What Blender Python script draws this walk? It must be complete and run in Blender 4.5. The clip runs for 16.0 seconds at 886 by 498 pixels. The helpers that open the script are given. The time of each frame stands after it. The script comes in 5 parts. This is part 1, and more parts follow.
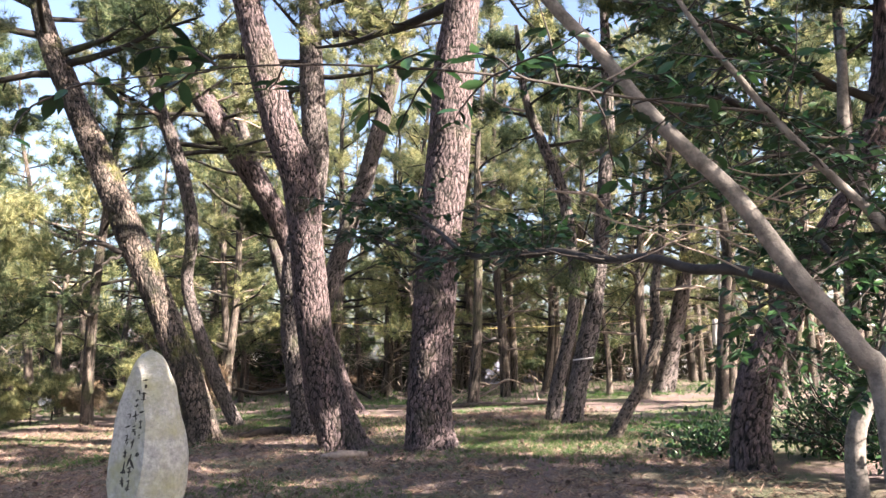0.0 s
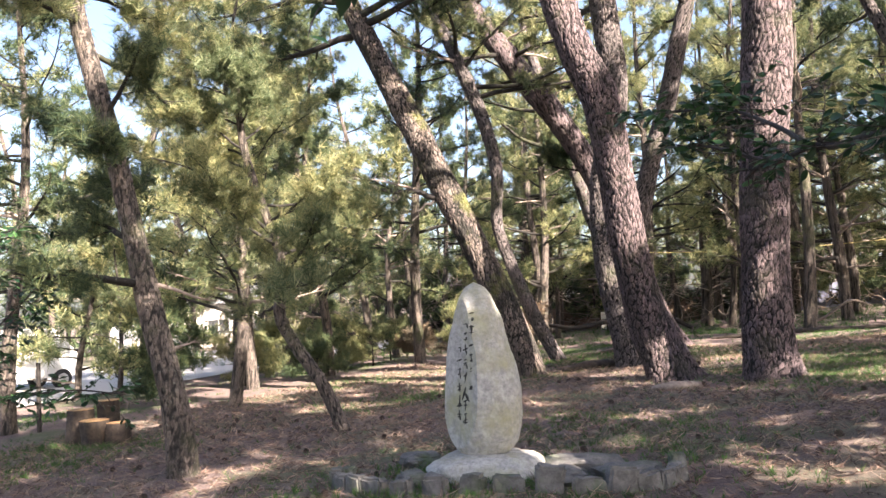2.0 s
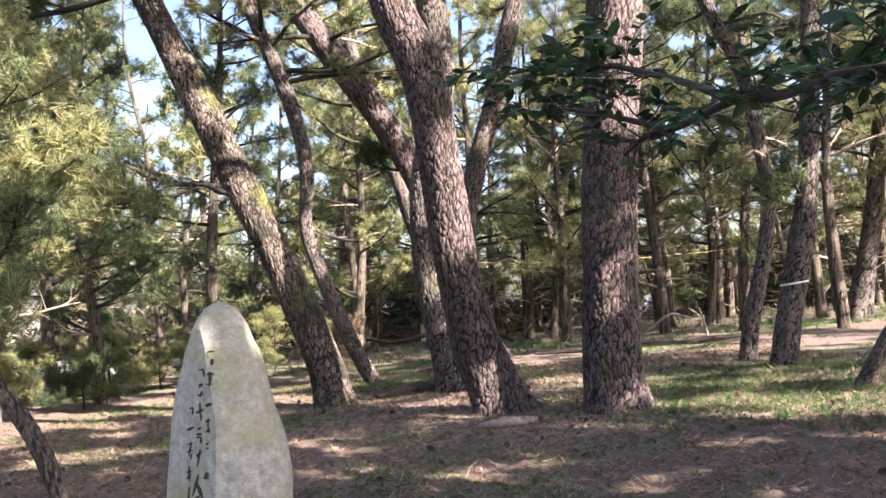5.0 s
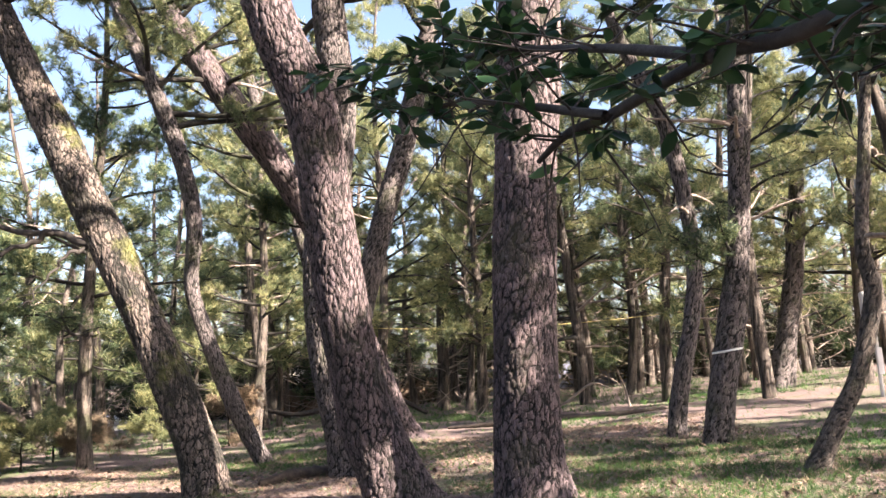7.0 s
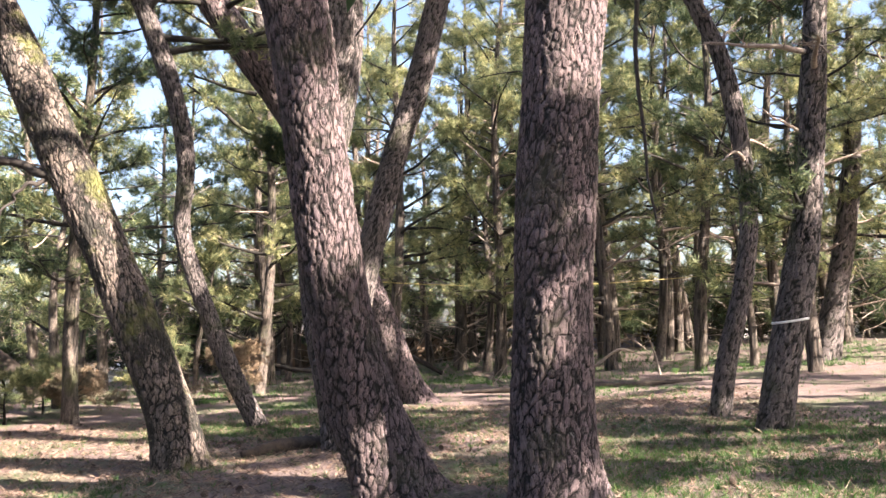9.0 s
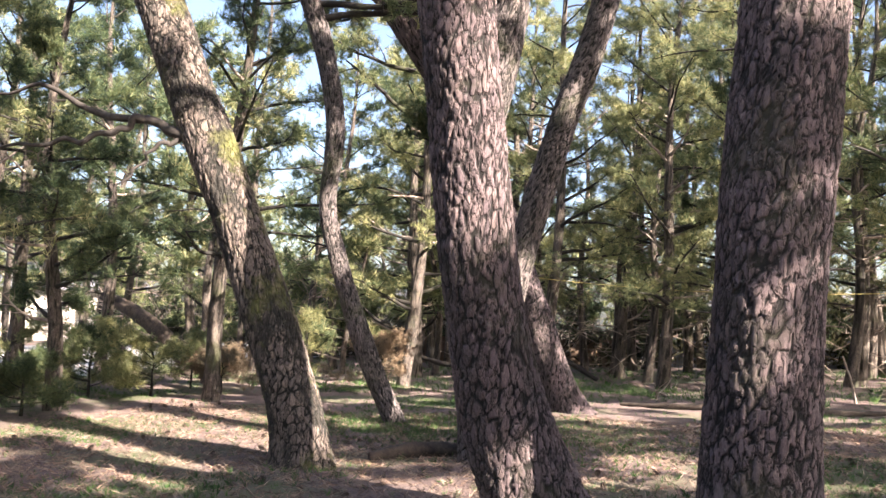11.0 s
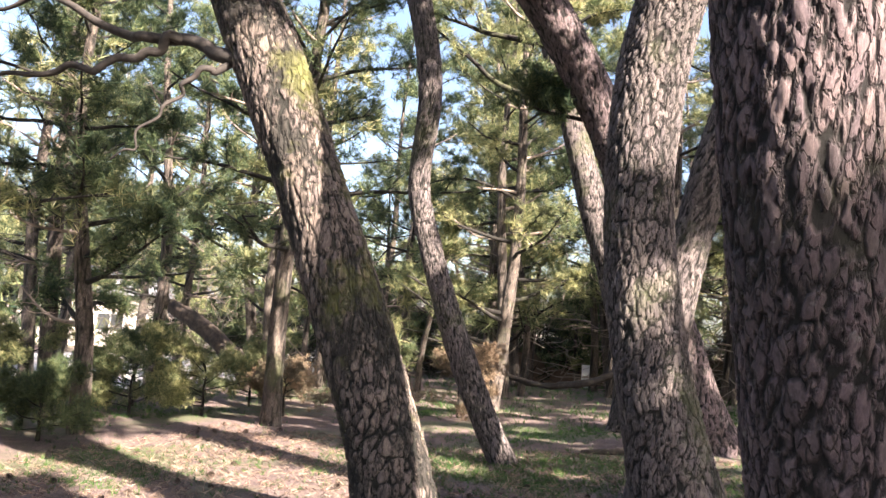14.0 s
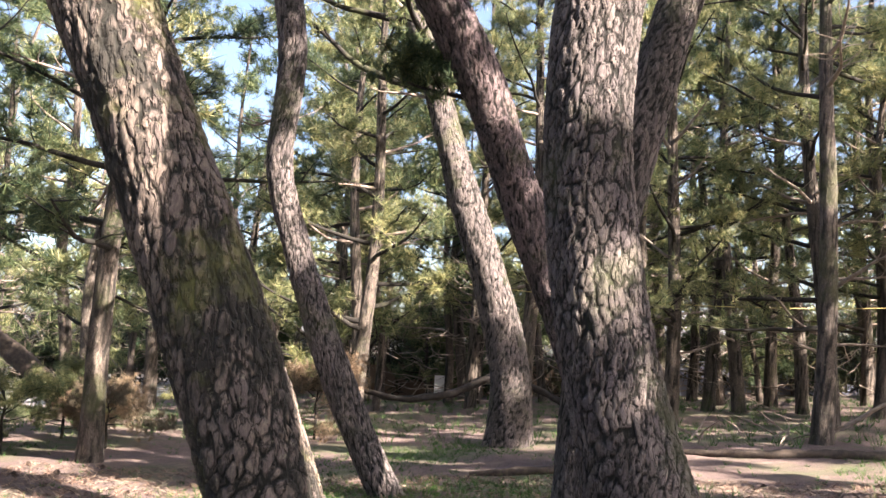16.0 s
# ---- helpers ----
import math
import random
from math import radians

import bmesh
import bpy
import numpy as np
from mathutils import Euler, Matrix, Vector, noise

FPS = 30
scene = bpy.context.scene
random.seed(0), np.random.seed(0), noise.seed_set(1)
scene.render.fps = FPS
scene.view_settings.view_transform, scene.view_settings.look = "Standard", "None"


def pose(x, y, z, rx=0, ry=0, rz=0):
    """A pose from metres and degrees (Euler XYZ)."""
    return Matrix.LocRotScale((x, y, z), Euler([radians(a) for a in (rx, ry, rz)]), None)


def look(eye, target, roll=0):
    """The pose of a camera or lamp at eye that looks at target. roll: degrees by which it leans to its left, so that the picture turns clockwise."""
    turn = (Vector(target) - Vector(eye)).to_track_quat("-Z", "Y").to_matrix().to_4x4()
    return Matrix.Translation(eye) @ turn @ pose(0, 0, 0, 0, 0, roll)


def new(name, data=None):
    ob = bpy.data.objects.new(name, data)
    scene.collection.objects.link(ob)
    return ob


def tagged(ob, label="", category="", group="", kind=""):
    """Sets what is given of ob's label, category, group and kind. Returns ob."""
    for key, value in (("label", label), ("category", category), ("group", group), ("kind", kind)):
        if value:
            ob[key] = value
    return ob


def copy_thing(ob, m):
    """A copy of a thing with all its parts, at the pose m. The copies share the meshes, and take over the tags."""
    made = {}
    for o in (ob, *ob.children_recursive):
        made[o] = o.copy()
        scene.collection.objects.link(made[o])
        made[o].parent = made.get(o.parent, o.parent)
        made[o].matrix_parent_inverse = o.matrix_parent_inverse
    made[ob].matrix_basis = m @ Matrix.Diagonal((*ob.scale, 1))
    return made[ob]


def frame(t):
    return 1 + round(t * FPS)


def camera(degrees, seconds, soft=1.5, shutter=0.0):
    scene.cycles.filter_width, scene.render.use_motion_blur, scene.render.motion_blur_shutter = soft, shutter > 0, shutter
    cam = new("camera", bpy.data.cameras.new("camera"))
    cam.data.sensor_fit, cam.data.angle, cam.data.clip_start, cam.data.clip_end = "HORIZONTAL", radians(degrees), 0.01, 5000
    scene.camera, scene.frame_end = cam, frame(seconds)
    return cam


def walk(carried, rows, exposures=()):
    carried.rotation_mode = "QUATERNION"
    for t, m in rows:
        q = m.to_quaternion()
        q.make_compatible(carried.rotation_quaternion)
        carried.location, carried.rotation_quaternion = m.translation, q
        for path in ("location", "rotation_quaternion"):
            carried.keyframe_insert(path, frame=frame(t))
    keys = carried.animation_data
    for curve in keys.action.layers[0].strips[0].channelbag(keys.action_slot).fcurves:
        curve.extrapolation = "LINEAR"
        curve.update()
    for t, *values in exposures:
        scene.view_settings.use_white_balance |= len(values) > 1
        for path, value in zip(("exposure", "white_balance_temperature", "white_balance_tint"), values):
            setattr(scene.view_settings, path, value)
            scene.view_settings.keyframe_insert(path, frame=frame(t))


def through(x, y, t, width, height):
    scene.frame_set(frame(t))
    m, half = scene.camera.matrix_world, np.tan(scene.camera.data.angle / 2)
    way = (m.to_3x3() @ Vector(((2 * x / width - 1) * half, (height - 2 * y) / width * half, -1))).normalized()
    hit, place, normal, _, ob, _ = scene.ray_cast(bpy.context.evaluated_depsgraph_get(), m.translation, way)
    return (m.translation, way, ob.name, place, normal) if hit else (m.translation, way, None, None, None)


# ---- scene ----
cam = camera(56.4, 16.0)
PATH = [
    (0, (0.165, 0.093, 1.566), (0.147, 2.075, 1.838), 0.3),
    (0.5, (0.126, 0.1, 1.567), (-0.072, 2.071, 1.836), 1.1),
    (1, (0.08, 0.125, 1.533), (-0.312, 2.076, 1.728), 1.5),
    (1.5, (0.001, 0.318, 1.525), (-0.591, 2.221, 1.699), -0.7),
    (2, (-0.091, 0.681, 1.475), (-0.821, 2.538, 1.612), -3.0),
    (2.5, (-0.226, 1.039, 1.534), (-1.015, 2.869, 1.707), -2.7),
    (3, (-0.303, 1.426, 1.514), (-1.086, 3.262, 1.645), -1.6),
    (3.5, (-0.468, 1.814, 1.543), (-1.246, 3.653, 1.652), -2.1),
    (4, (-0.477, 2.251, 1.543), (-1.226, 4.099, 1.692), -1.6),
    (4.5, (-0.497, 2.661, 1.507), (-1.024, 4.585, 1.646), -2.0),
    (4.7, (-0.564, 2.883, 1.556), (-0.978, 4.836, 1.682), -2.6),
    (6.8, (-0.476, 4.787, 1.608), (-0.613, 6.756, 1.926), -3.2),
    (7, (-0.451, 4.943, 1.594), (-0.569, 6.918, 1.883), -3.0),
    (7.5, (-0.433, 5.427, 1.618), (-0.457, 7.41, 1.873), -2.8),
    (8, (-0.392, 5.828, 1.594), (-0.432, 7.81, 1.853), -2.3),
    (8.5, (-0.362, 6.283, 1.609), (-0.445, 8.267, 1.841), -1.1),
    (9, (-0.45, 6.798, 1.676), (-0.629, 8.781, 1.863), -1.2),
    (9.5, (-0.391, 7.218, 1.644), (-0.714, 9.174, 1.905), -2.3),
    (10, (-0.391, 7.603, 1.688), (-0.88, 9.534, 1.867), 1.0),
    (12.3, (-1.55, 9.717, 1.574), (-2.148, 11.614, 1.785), 4.4),
    (12.5, (-1.658, 9.95, 1.57), (-2.286, 11.836, 1.789), 4.6),
    (13, (-1.877, 10.42, 1.57), (-2.535, 12.294, 1.808), 4.2),
    (13.5, (-2.171, 10.855, 1.573), (-2.841, 12.725, 1.802), 3.8),
    (14, (-2.42, 11.338, 1.565), (-3.117, 13.202, 1.768), 4.1),
    (14.5, (-2.686, 11.761, 1.538), (-3.343, 13.642, 1.711), 4.4),
    (15, (-2.933, 12.186, 1.497), (-3.539, 14.086, 1.651), 4.7),
    (15.5, (-3.22, 12.655, 1.492), (-3.704, 14.587, 1.668), 4.7),
    (16, (-3.426, 12.976, 1.467), (-3.74, 14.934, 1.723), 2.4),
]
walk(cam, [(t, look(eye, target, roll)) for t, eye, target, roll in PATH], [(0.0, 2.9, 6400, 19), (16.0, 2.9, 6400, 19)])

# ---- daylight: low warm sun from behind the right shoulder, open sky above the pines ----
SUN_TO = Vector((0.76, -0.42, 0.56)).normalized()
world = bpy.data.worlds.new("sky_world")
scene.world = world
world.use_nodes = True
wn = world.node_tree
sky = wn.nodes.new("ShaderNodeTexSky")
sky.sky_type = "NISHITA"
sky.sun_disc = False
sky.sun_elevation = math.asin(SUN_TO.z)
sky.sun_rotation = math.atan2(SUN_TO.x, SUN_TO.y)
sky.dust_density = 3.0
wn.links.new(sky.outputs[0], wn.nodes["Background"].inputs[0])
wn.nodes["Background"].inputs[1].default_value = 0.06
sun_data = bpy.data.lights.new("sun", "SUN")
sun_data.energy = 5.0
sun_data.angle = radians(0.53)
sun_data.color = (1.0, 0.87, 0.7)
sun = new("sun", sun_data)
sun.matrix_world = look((0, 0, 30), Vector((0, 0, 30)) - SUN_TO)


# ---- materials ----
def material(name, rough=0.9, metal=0.0):
    m = bpy.data.materials.new(name)
    m.use_nodes = True
    b = m.node_tree.nodes["Principled BSDF"]
    b.inputs["Roughness"].default_value = rough
    b.inputs["Metallic"].default_value = metal
    return m, m.node_tree, b


def node(nt, kind, **inputs):
    n = nt.nodes.new(kind)
    for key, value in inputs.items():
        n.inputs[key.replace("_", " ")].default_value = value
    return n


def coords(nt, stretch=(1, 1, 1)):
    tc = nt.nodes.new("ShaderNodeTexCoord")
    mp = nt.nodes.new("ShaderNodeMapping")
    mp.inputs["Scale"].default_value = stretch
    nt.links.new(tc.outputs["Object"], mp.inputs["Vector"])
    return mp.outputs[0]


def noise_of(nt, vec, scale, detail=4.0, rough=0.6):
    n = node(nt, "ShaderNodeTexNoise", Scale=scale, Detail=detail, Roughness=rough)
    nt.links.new(vec, n.inputs["Vector"])
    return n.outputs["Fac"]


def ramp(nt, fac, stops):
    r = nt.nodes.new("ShaderNodeValToRGB")
    els = r.color_ramp.elements
    while len(els) < len(stops):
        els.new(0.5)
    for e, (p, c) in zip(els, stops):
        e.position = p
        e.color = (*c, 1)
    nt.links.new(fac, r.inputs[0])
    return r.outputs[0]


def mixed(nt, fac, a, b):
    m = nt.nodes.new("ShaderNodeMix")
    m.data_type = "RGBA"
    for sock, v in ((m.inputs[0], fac), (m.inputs[6], a), (m.inputs[7], b)):
        if isinstance(v, (int, float)):
            sock.default_value = v
        elif isinstance(v, tuple):
            sock.default_value = (*v, 1)
        else:
            nt.links.new(v, sock)
    return m.outputs[2]


def bumped(nt, b, height, strength, dist):
    n = nt.nodes.new("ShaderNodeBump")
    n.inputs["Strength"].default_value = strength
    n.inputs["Distance"].default_value = dist
    nt.links.new(height, n.inputs["Height"])
    nt.links.new(n.outputs[0], b.inputs["Normal"])


def bark_material(name, plate_a, plate_b, crack, moss, lichen, cell=20.0, stain=0.35):
    """Plated bark: the relief of the mesh sets plates and fissures, finer flakes and stains lie over it."""
    m, nt, b = material(name, 0.95)
    v = coords(nt, (1, 1, 0.34))
    fine = noise_of(nt, v, 60.0, 6.0, 0.78)
    flake = noise_of(nt, v, 17.0, 5.0, 0.75)
    warp = node(nt, "ShaderNodeTexNoise", Scale=9.0, Detail=4.0, Roughness=0.7)
    nt.links.new(v, warp.inputs["Vector"])
    shift = nt.nodes.new("ShaderNodeMixRGB")
    shift.blend_type = "ADD"
    shift.inputs[0].default_value = 0.12
    nt.links.new(v, shift.inputs[1])
    nt.links.new(warp.outputs["Color"], shift.inputs[2])
    chips = node(nt, "ShaderNodeTexVoronoi", Scale=cell)
    chips.feature = "DISTANCE_TO_EDGE"
    nt.links.new(shift.outputs[0], chips.inputs["Vector"])
    tones = node(nt, "ShaderNodeTexVoronoi", Scale=cell)
    nt.links.new(shift.outputs[0], tones.inputs["Vector"])
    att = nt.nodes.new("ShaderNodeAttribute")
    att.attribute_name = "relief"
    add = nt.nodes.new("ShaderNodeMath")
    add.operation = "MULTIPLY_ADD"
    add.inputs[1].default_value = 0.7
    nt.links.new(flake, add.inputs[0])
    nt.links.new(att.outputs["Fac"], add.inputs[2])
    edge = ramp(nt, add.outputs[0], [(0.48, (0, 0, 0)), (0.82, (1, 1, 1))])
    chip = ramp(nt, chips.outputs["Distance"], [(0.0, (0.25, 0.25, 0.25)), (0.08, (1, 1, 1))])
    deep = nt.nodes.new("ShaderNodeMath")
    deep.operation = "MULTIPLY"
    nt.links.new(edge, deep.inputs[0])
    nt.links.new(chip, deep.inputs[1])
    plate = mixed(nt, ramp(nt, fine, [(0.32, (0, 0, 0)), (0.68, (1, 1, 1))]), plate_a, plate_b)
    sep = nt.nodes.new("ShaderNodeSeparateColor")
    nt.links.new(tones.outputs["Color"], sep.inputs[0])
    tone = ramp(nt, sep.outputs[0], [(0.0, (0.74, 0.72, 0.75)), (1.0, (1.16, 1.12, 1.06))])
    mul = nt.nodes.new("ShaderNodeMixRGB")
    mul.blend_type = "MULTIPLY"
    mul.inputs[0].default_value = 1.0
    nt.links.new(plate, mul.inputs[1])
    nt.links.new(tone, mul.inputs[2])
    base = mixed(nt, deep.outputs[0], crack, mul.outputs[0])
    patch = ramp(nt, noise_of(nt, coords(nt), 1.3, 5.0, 0.65), [(0.54, (0, 0, 0)), (0.68, (0.6, 0.6, 0.6))])
    algae = ramp(nt, noise_of(nt, coords(nt, (1, 1, 0.35)), 2.4, 5.0, 0.7), [(0.5, (0, 0, 0)), (0.58, (stain, stain, stain))])
    base = mixed(nt, algae, base, (0.016, 0.016, 0.013))
    base = mixed(nt, patch, base, moss)
    spots = ramp(nt, noise_of(nt, coords(nt), 16.0, 4.0, 0.7), [(0.62, (0, 0, 0)), (0.7, (0.45, 0.45, 0.45))])
    base = mixed(nt, spots, base, lichen)
    nt.links.new(base, b.inputs["Base Color"])
    h = nt.nodes.new("ShaderNodeMath")
    h.operation = "MULTIPLY_ADD"
    h.inputs[1].default_value = 0.35
    nt.links.new(fine, h.inputs[0])
    nt.links.new(deep.outputs[0], h.inputs[2])
    bumped(nt, b, h.outputs[0], 1.0, 0.025)
    return m


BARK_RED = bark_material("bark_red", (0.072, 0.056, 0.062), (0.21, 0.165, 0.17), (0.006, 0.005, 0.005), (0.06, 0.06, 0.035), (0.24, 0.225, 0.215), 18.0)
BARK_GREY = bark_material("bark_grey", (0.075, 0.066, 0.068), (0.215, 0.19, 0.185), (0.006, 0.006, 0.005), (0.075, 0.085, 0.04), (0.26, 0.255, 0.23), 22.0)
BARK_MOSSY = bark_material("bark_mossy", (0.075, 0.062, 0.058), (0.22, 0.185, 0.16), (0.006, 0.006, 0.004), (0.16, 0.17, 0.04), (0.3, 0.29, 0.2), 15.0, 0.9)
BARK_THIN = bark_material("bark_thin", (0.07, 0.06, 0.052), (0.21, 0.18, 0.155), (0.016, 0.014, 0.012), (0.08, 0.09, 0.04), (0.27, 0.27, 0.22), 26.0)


def wood_material(name, dark, light, scale=8.0, rough=0.85):
    m, nt, b = material(name, rough)
    v = coords(nt)
    c = mixed(nt, ramp(nt, noise_of(nt, v, scale, 6.0, 0.7), [(0.35, (0, 0, 0)), (0.68, (1, 1, 1))]), dark, light)
    nt.links.new(c, b.inputs["Base Color"])
    bumped(nt, b, noise_of(nt, v, scale * 5, 5.0), 0.6, 0.01)
    return m


PALE_BARK = wood_material("pale_smooth_bark", (0.07, 0.066, 0.06), (0.24, 0.22, 0.2), 14.0)
DARK_BARK = wood_material("dark_branch_bark", (0.015, 0.013, 0.012), (0.052, 0.044, 0.038), 9.0)
DEAD_WOOD = wood_material("dead_wood", (0.15, 0.12, 0.1), (0.36, 0.3, 0.25), 10.0)
CUT_WOOD = wood_material("cut_wood", (0.2, 0.11, 0.055), (0.5, 0.31, 0.14), 7.0)
ROT_WOOD = wood_material("rotten_wood", (0.02, 0.016, 0.013), (0.08, 0.06, 0.045), 11.0)
CONE = wood_material("cone_scales", (0.03, 0.02, 0.015), (0.1, 0.07, 0.05), 40.0)


def foliage_material(name, a, b_, c, through, rough=0.55, patch=0.7):
    m, nt, b = material(name, rough)
    b.inputs["Specular IOR Level"].default_value = 0.35
    geo = nt.nodes.new("ShaderNodeNewGeometry")
    col = ramp(nt, geo.outputs["Random Per Island"], [(0.0, a), (0.5, b_), (1.0, c)])
    big = ramp(nt, noise_of(nt, coords(nt), patch, 3.0), [(0.38, (0.6, 0.68, 0.62)), (0.62, (1.25, 1.15, 1.0))])
    mul = nt.nodes.new("ShaderNodeMixRGB")
    mul.blend_type = "MULTIPLY"
    mul.inputs[0].default_value = 1.0
    nt.links.new(col, mul.inputs[1])
    nt.links.new(big, mul.inputs[2])
    nt.links.new(mul.outputs[0], b.inputs["Base Color"])
    tr = nt.nodes.new("ShaderNodeBsdfTranslucent")
    nt.links.new(mul.outputs[0], tr.inputs[0])
    mx = nt.nodes.new("ShaderNodeMixShader")
    mx.inputs[0].default_value = through
    nt.links.new(b.outputs[0], mx.inputs[1])
    nt.links.new(tr.outputs[0], mx.inputs[2])
    nt.links.new(mx.outputs[0], nt.nodes["Material Output"].inputs[0])
    return m


NEEDLES = foliage_material("pine_needles", (0.065, 0.1, 0.055), (0.2, 0.235, 0.122), (0.46, 0.455, 0.27), 0.5)
NEEDLES_DEEP = foliage_material("pine_needles_deep", (0.03, 0.06, 0.038), (0.075, 0.115, 0.062), (0.19, 0.22, 0.11), 0.4)
NEEDLES_DRY = foliage_material("pine_needles_dry", (0.1, 0.078, 0.06), (0.19, 0.145, 0.11), (0.3, 0.24, 0.18), 0.2)
# thicket tones lowered so the deep wood's shade lies in the colour
THICKET_SHADE = foliage_material("thicket_shade_needles", (0.02, 0.018, 0.014), (0.04, 0.04, 0.025), (0.07, 0.075, 0.04), 0.15)
LITTER = foliage_material("fallen_needles", (0.05, 0.034, 0.032), (0.2, 0.14, 0.125), (0.42, 0.34, 0.29), 0.15, 0.8, 3.0)
LEAF = foliage_material("broad_leaves", (0.011, 0.034, 0.019), (0.023, 0.066, 0.031), (0.058, 0.14, 0.052), 0.24, 0.35, 1.5)
GRASS = foliage_material("grass_blades", (0.025, 0.075, 0.02), (0.05, 0.13, 0.035), (0.12, 0.19, 0.06), 0.35, 0.7, 0.5)


def ground_material():
    m, nt, b = material("pine_litter_ground", 0.98)
    v = coords(nt)
    fine = noise_of(nt, v, 42.0, 6.0, 0.75)
    mid = noise_of(nt, v, 3.2, 5.0, 0.65)
    big = noise_of(nt, v, 0.42, 4.0, 0.6)
    litter = mixed(nt, ramp(nt, fine, [(0.34, (0, 0, 0)), (0.66, (1, 1, 1))]), (0.045, 0.032, 0.031), (0.225, 0.165, 0.152))
    sand = mixed(nt, ramp(nt, mid, [(0.5, (0, 0, 0)), (0.72, (0.8, 0.8, 0.8))]), litter, (0.24, 0.18, 0.14))
    turf = mixed(nt, fine, (0.03, 0.055, 0.02), (0.12, 0.155, 0.06))
    gr = ramp(nt, big, [(0.48, (0, 0, 0)), (0.62, (0.7, 0.7, 0.7))])
    nt.links.new(mixed(nt, gr, sand, turf), b.inputs["Base Color"])
    bumped(nt, b, fine, 0.9, 0.03)
    return m


GROUND = ground_material()


def stone_material(name, a, b_, lichen, scale=18.0, moss=0.35):
    m, nt, b = material(name, 0.92)
    v = coords(nt)
    c = mixed(nt, ramp(nt, noise_of(nt, v, scale, 7.0, 0.75), [(0.34, (0, 0, 0)), (0.66, (1, 1, 1))]), a, b_)
    f = ramp(nt, noise_of(nt, v, 2.3, 5.0, 0.65), [(0.48, (0, 0, 0)), (0.68, (moss, moss, moss))])
    c = mixed(nt, f, c, lichen)
    s = ramp(nt, noise_of(nt, v, 60.0, 3.0), [(0.64, (0, 0, 0)), (0.7, (0.5, 0.5, 0.5))])
    c = mixed(nt, s, c, (0.1, 0.1, 0.1))
    nt.links.new(c, b.inputs["Base Color"])
    bumped(nt, b, noise_of(nt, v, 25.0, 7.0, 0.7), 0.5, 0.02)
    return m


STONE = stone_material("weathered_granite", (0.21, 0.215, 0.21), (0.47, 0.47, 0.44), (0.3, 0.3, 0.16), 18.0, 0.75)
ROCK = stone_material("mossy_rock", (0.06, 0.062, 0.06), (0.17, 0.165, 0.16), (0.06, 0.09, 0.035), 12.0, 1.0)


def plain(name, c1, c2, rough=0.7, scale=3.0, metal=0.0):
    m, nt, b = material(name, rough, metal)
    v = coords(nt)
    nt.links.new(mixed(nt, noise_of(nt, v, scale, 6.0, 0.7), c1, c2), b.inputs["Base Color"])
    bumped(nt, b, noise_of(nt, v, scale * 12, 3.0), 0.2, 0.01)
    return m


INK = plain("engraved_ink", (0.015, 0.015, 0.014), (0.04, 0.04, 0.035), 0.9, 20)
PLASTER = plain("pale_house_plaster", (0.6, 0.57, 0.52), (0.74, 0.71, 0.66), 0.9, 1.5)
TILE = plain("grey_roof_tiles", (0.13, 0.14, 0.16), (0.24, 0.25, 0.27), 0.6, 6)
SHED = plain("brown_boards", (0.1, 0.07, 0.05), (0.2, 0.14, 0.1), 0.85, 5)
METAL = plain("galvanised_metal", (0.5, 0.5, 0.5), (0.68, 0.68, 0.67), 0.5, 6, 0.4)
TARP = plain("blue_grey_sheet", (0.16, 0.18, 0.26), (0.25, 0.27, 0.36), 0.6, 2)
WHITE = plain("white_paint", (0.72, 0.72, 0.72), (0.82, 0.82, 0.8), 0.45, 2)
RUBBER = plain("black_rubber", (0.02, 0.02, 0.02), (0.04, 0.04, 0.04), 0.8, 8)
ROPE = plain("yellow_rope", (0.4, 0.33, 0.12), (0.55, 0.46, 0.2), 0.9, 30)
TAPE = plain("white_tape", (0.7, 0.7, 0.68), (0.8, 0.8, 0.78), 0.7, 20)
ASPHALT = plain("pale_concrete", (0.36, 0.35, 0.34), (0.5, 0.49, 0.47), 0.9, 2)
GLASS_DARK = plain("window_glass", (0.03, 0.035, 0.04), (0.05, 0.055, 0.06), 0.08, 1)


# ---- mesh tools ----
def obj(name, me, mat, parent=None, label=""):
    me.materials.clear()
    me.materials.append(mat)
    ob = new(name, me)
    if parent is not None:
        ob.parent = parent
    if label:
        ob["label"] = label
    return ob


def mesh_from(verts, faces, smooth=True):
    me = bpy.data.meshes.new("mesh")
    me.from_pydata([tuple(map(float, v)) for v in verts], [], [tuple(map(int, f)) for f in faces])
    if smooth:
        me.polygons.foreach_set("use_smooth", [True] * len(me.polygons))
    me.update()
    return me


def quads_mesh(verts, quads, smooth=True):
    """A mesh from arrays of points and of four-cornered faces."""
    me = bpy.data.meshes.new("mesh")
    verts, quads = np.asarray(verts, np.float32), np.asarray(quads, np.int32)
    k = quads.shape[1]
    me.vertices.add(len(verts))
    me.vertices.foreach_set("co", verts.ravel())
    me.loops.add(quads.size)
    me.loops.foreach_set("vertex_index", quads.ravel())
    me.polygons.add(len(quads))
    me.polygons.foreach_set("loop_start", np.arange(0, quads.size, k, dtype=np.int32))
    if smooth:
        me.polygons.foreach_set("use_smooth", np.ones(len(quads), bool))
    me.update(calc_edges=True)
    return me


def unit(v):
    return v / np.maximum(np.linalg.norm(v, axis=-1, keepdims=True), 1e-9)


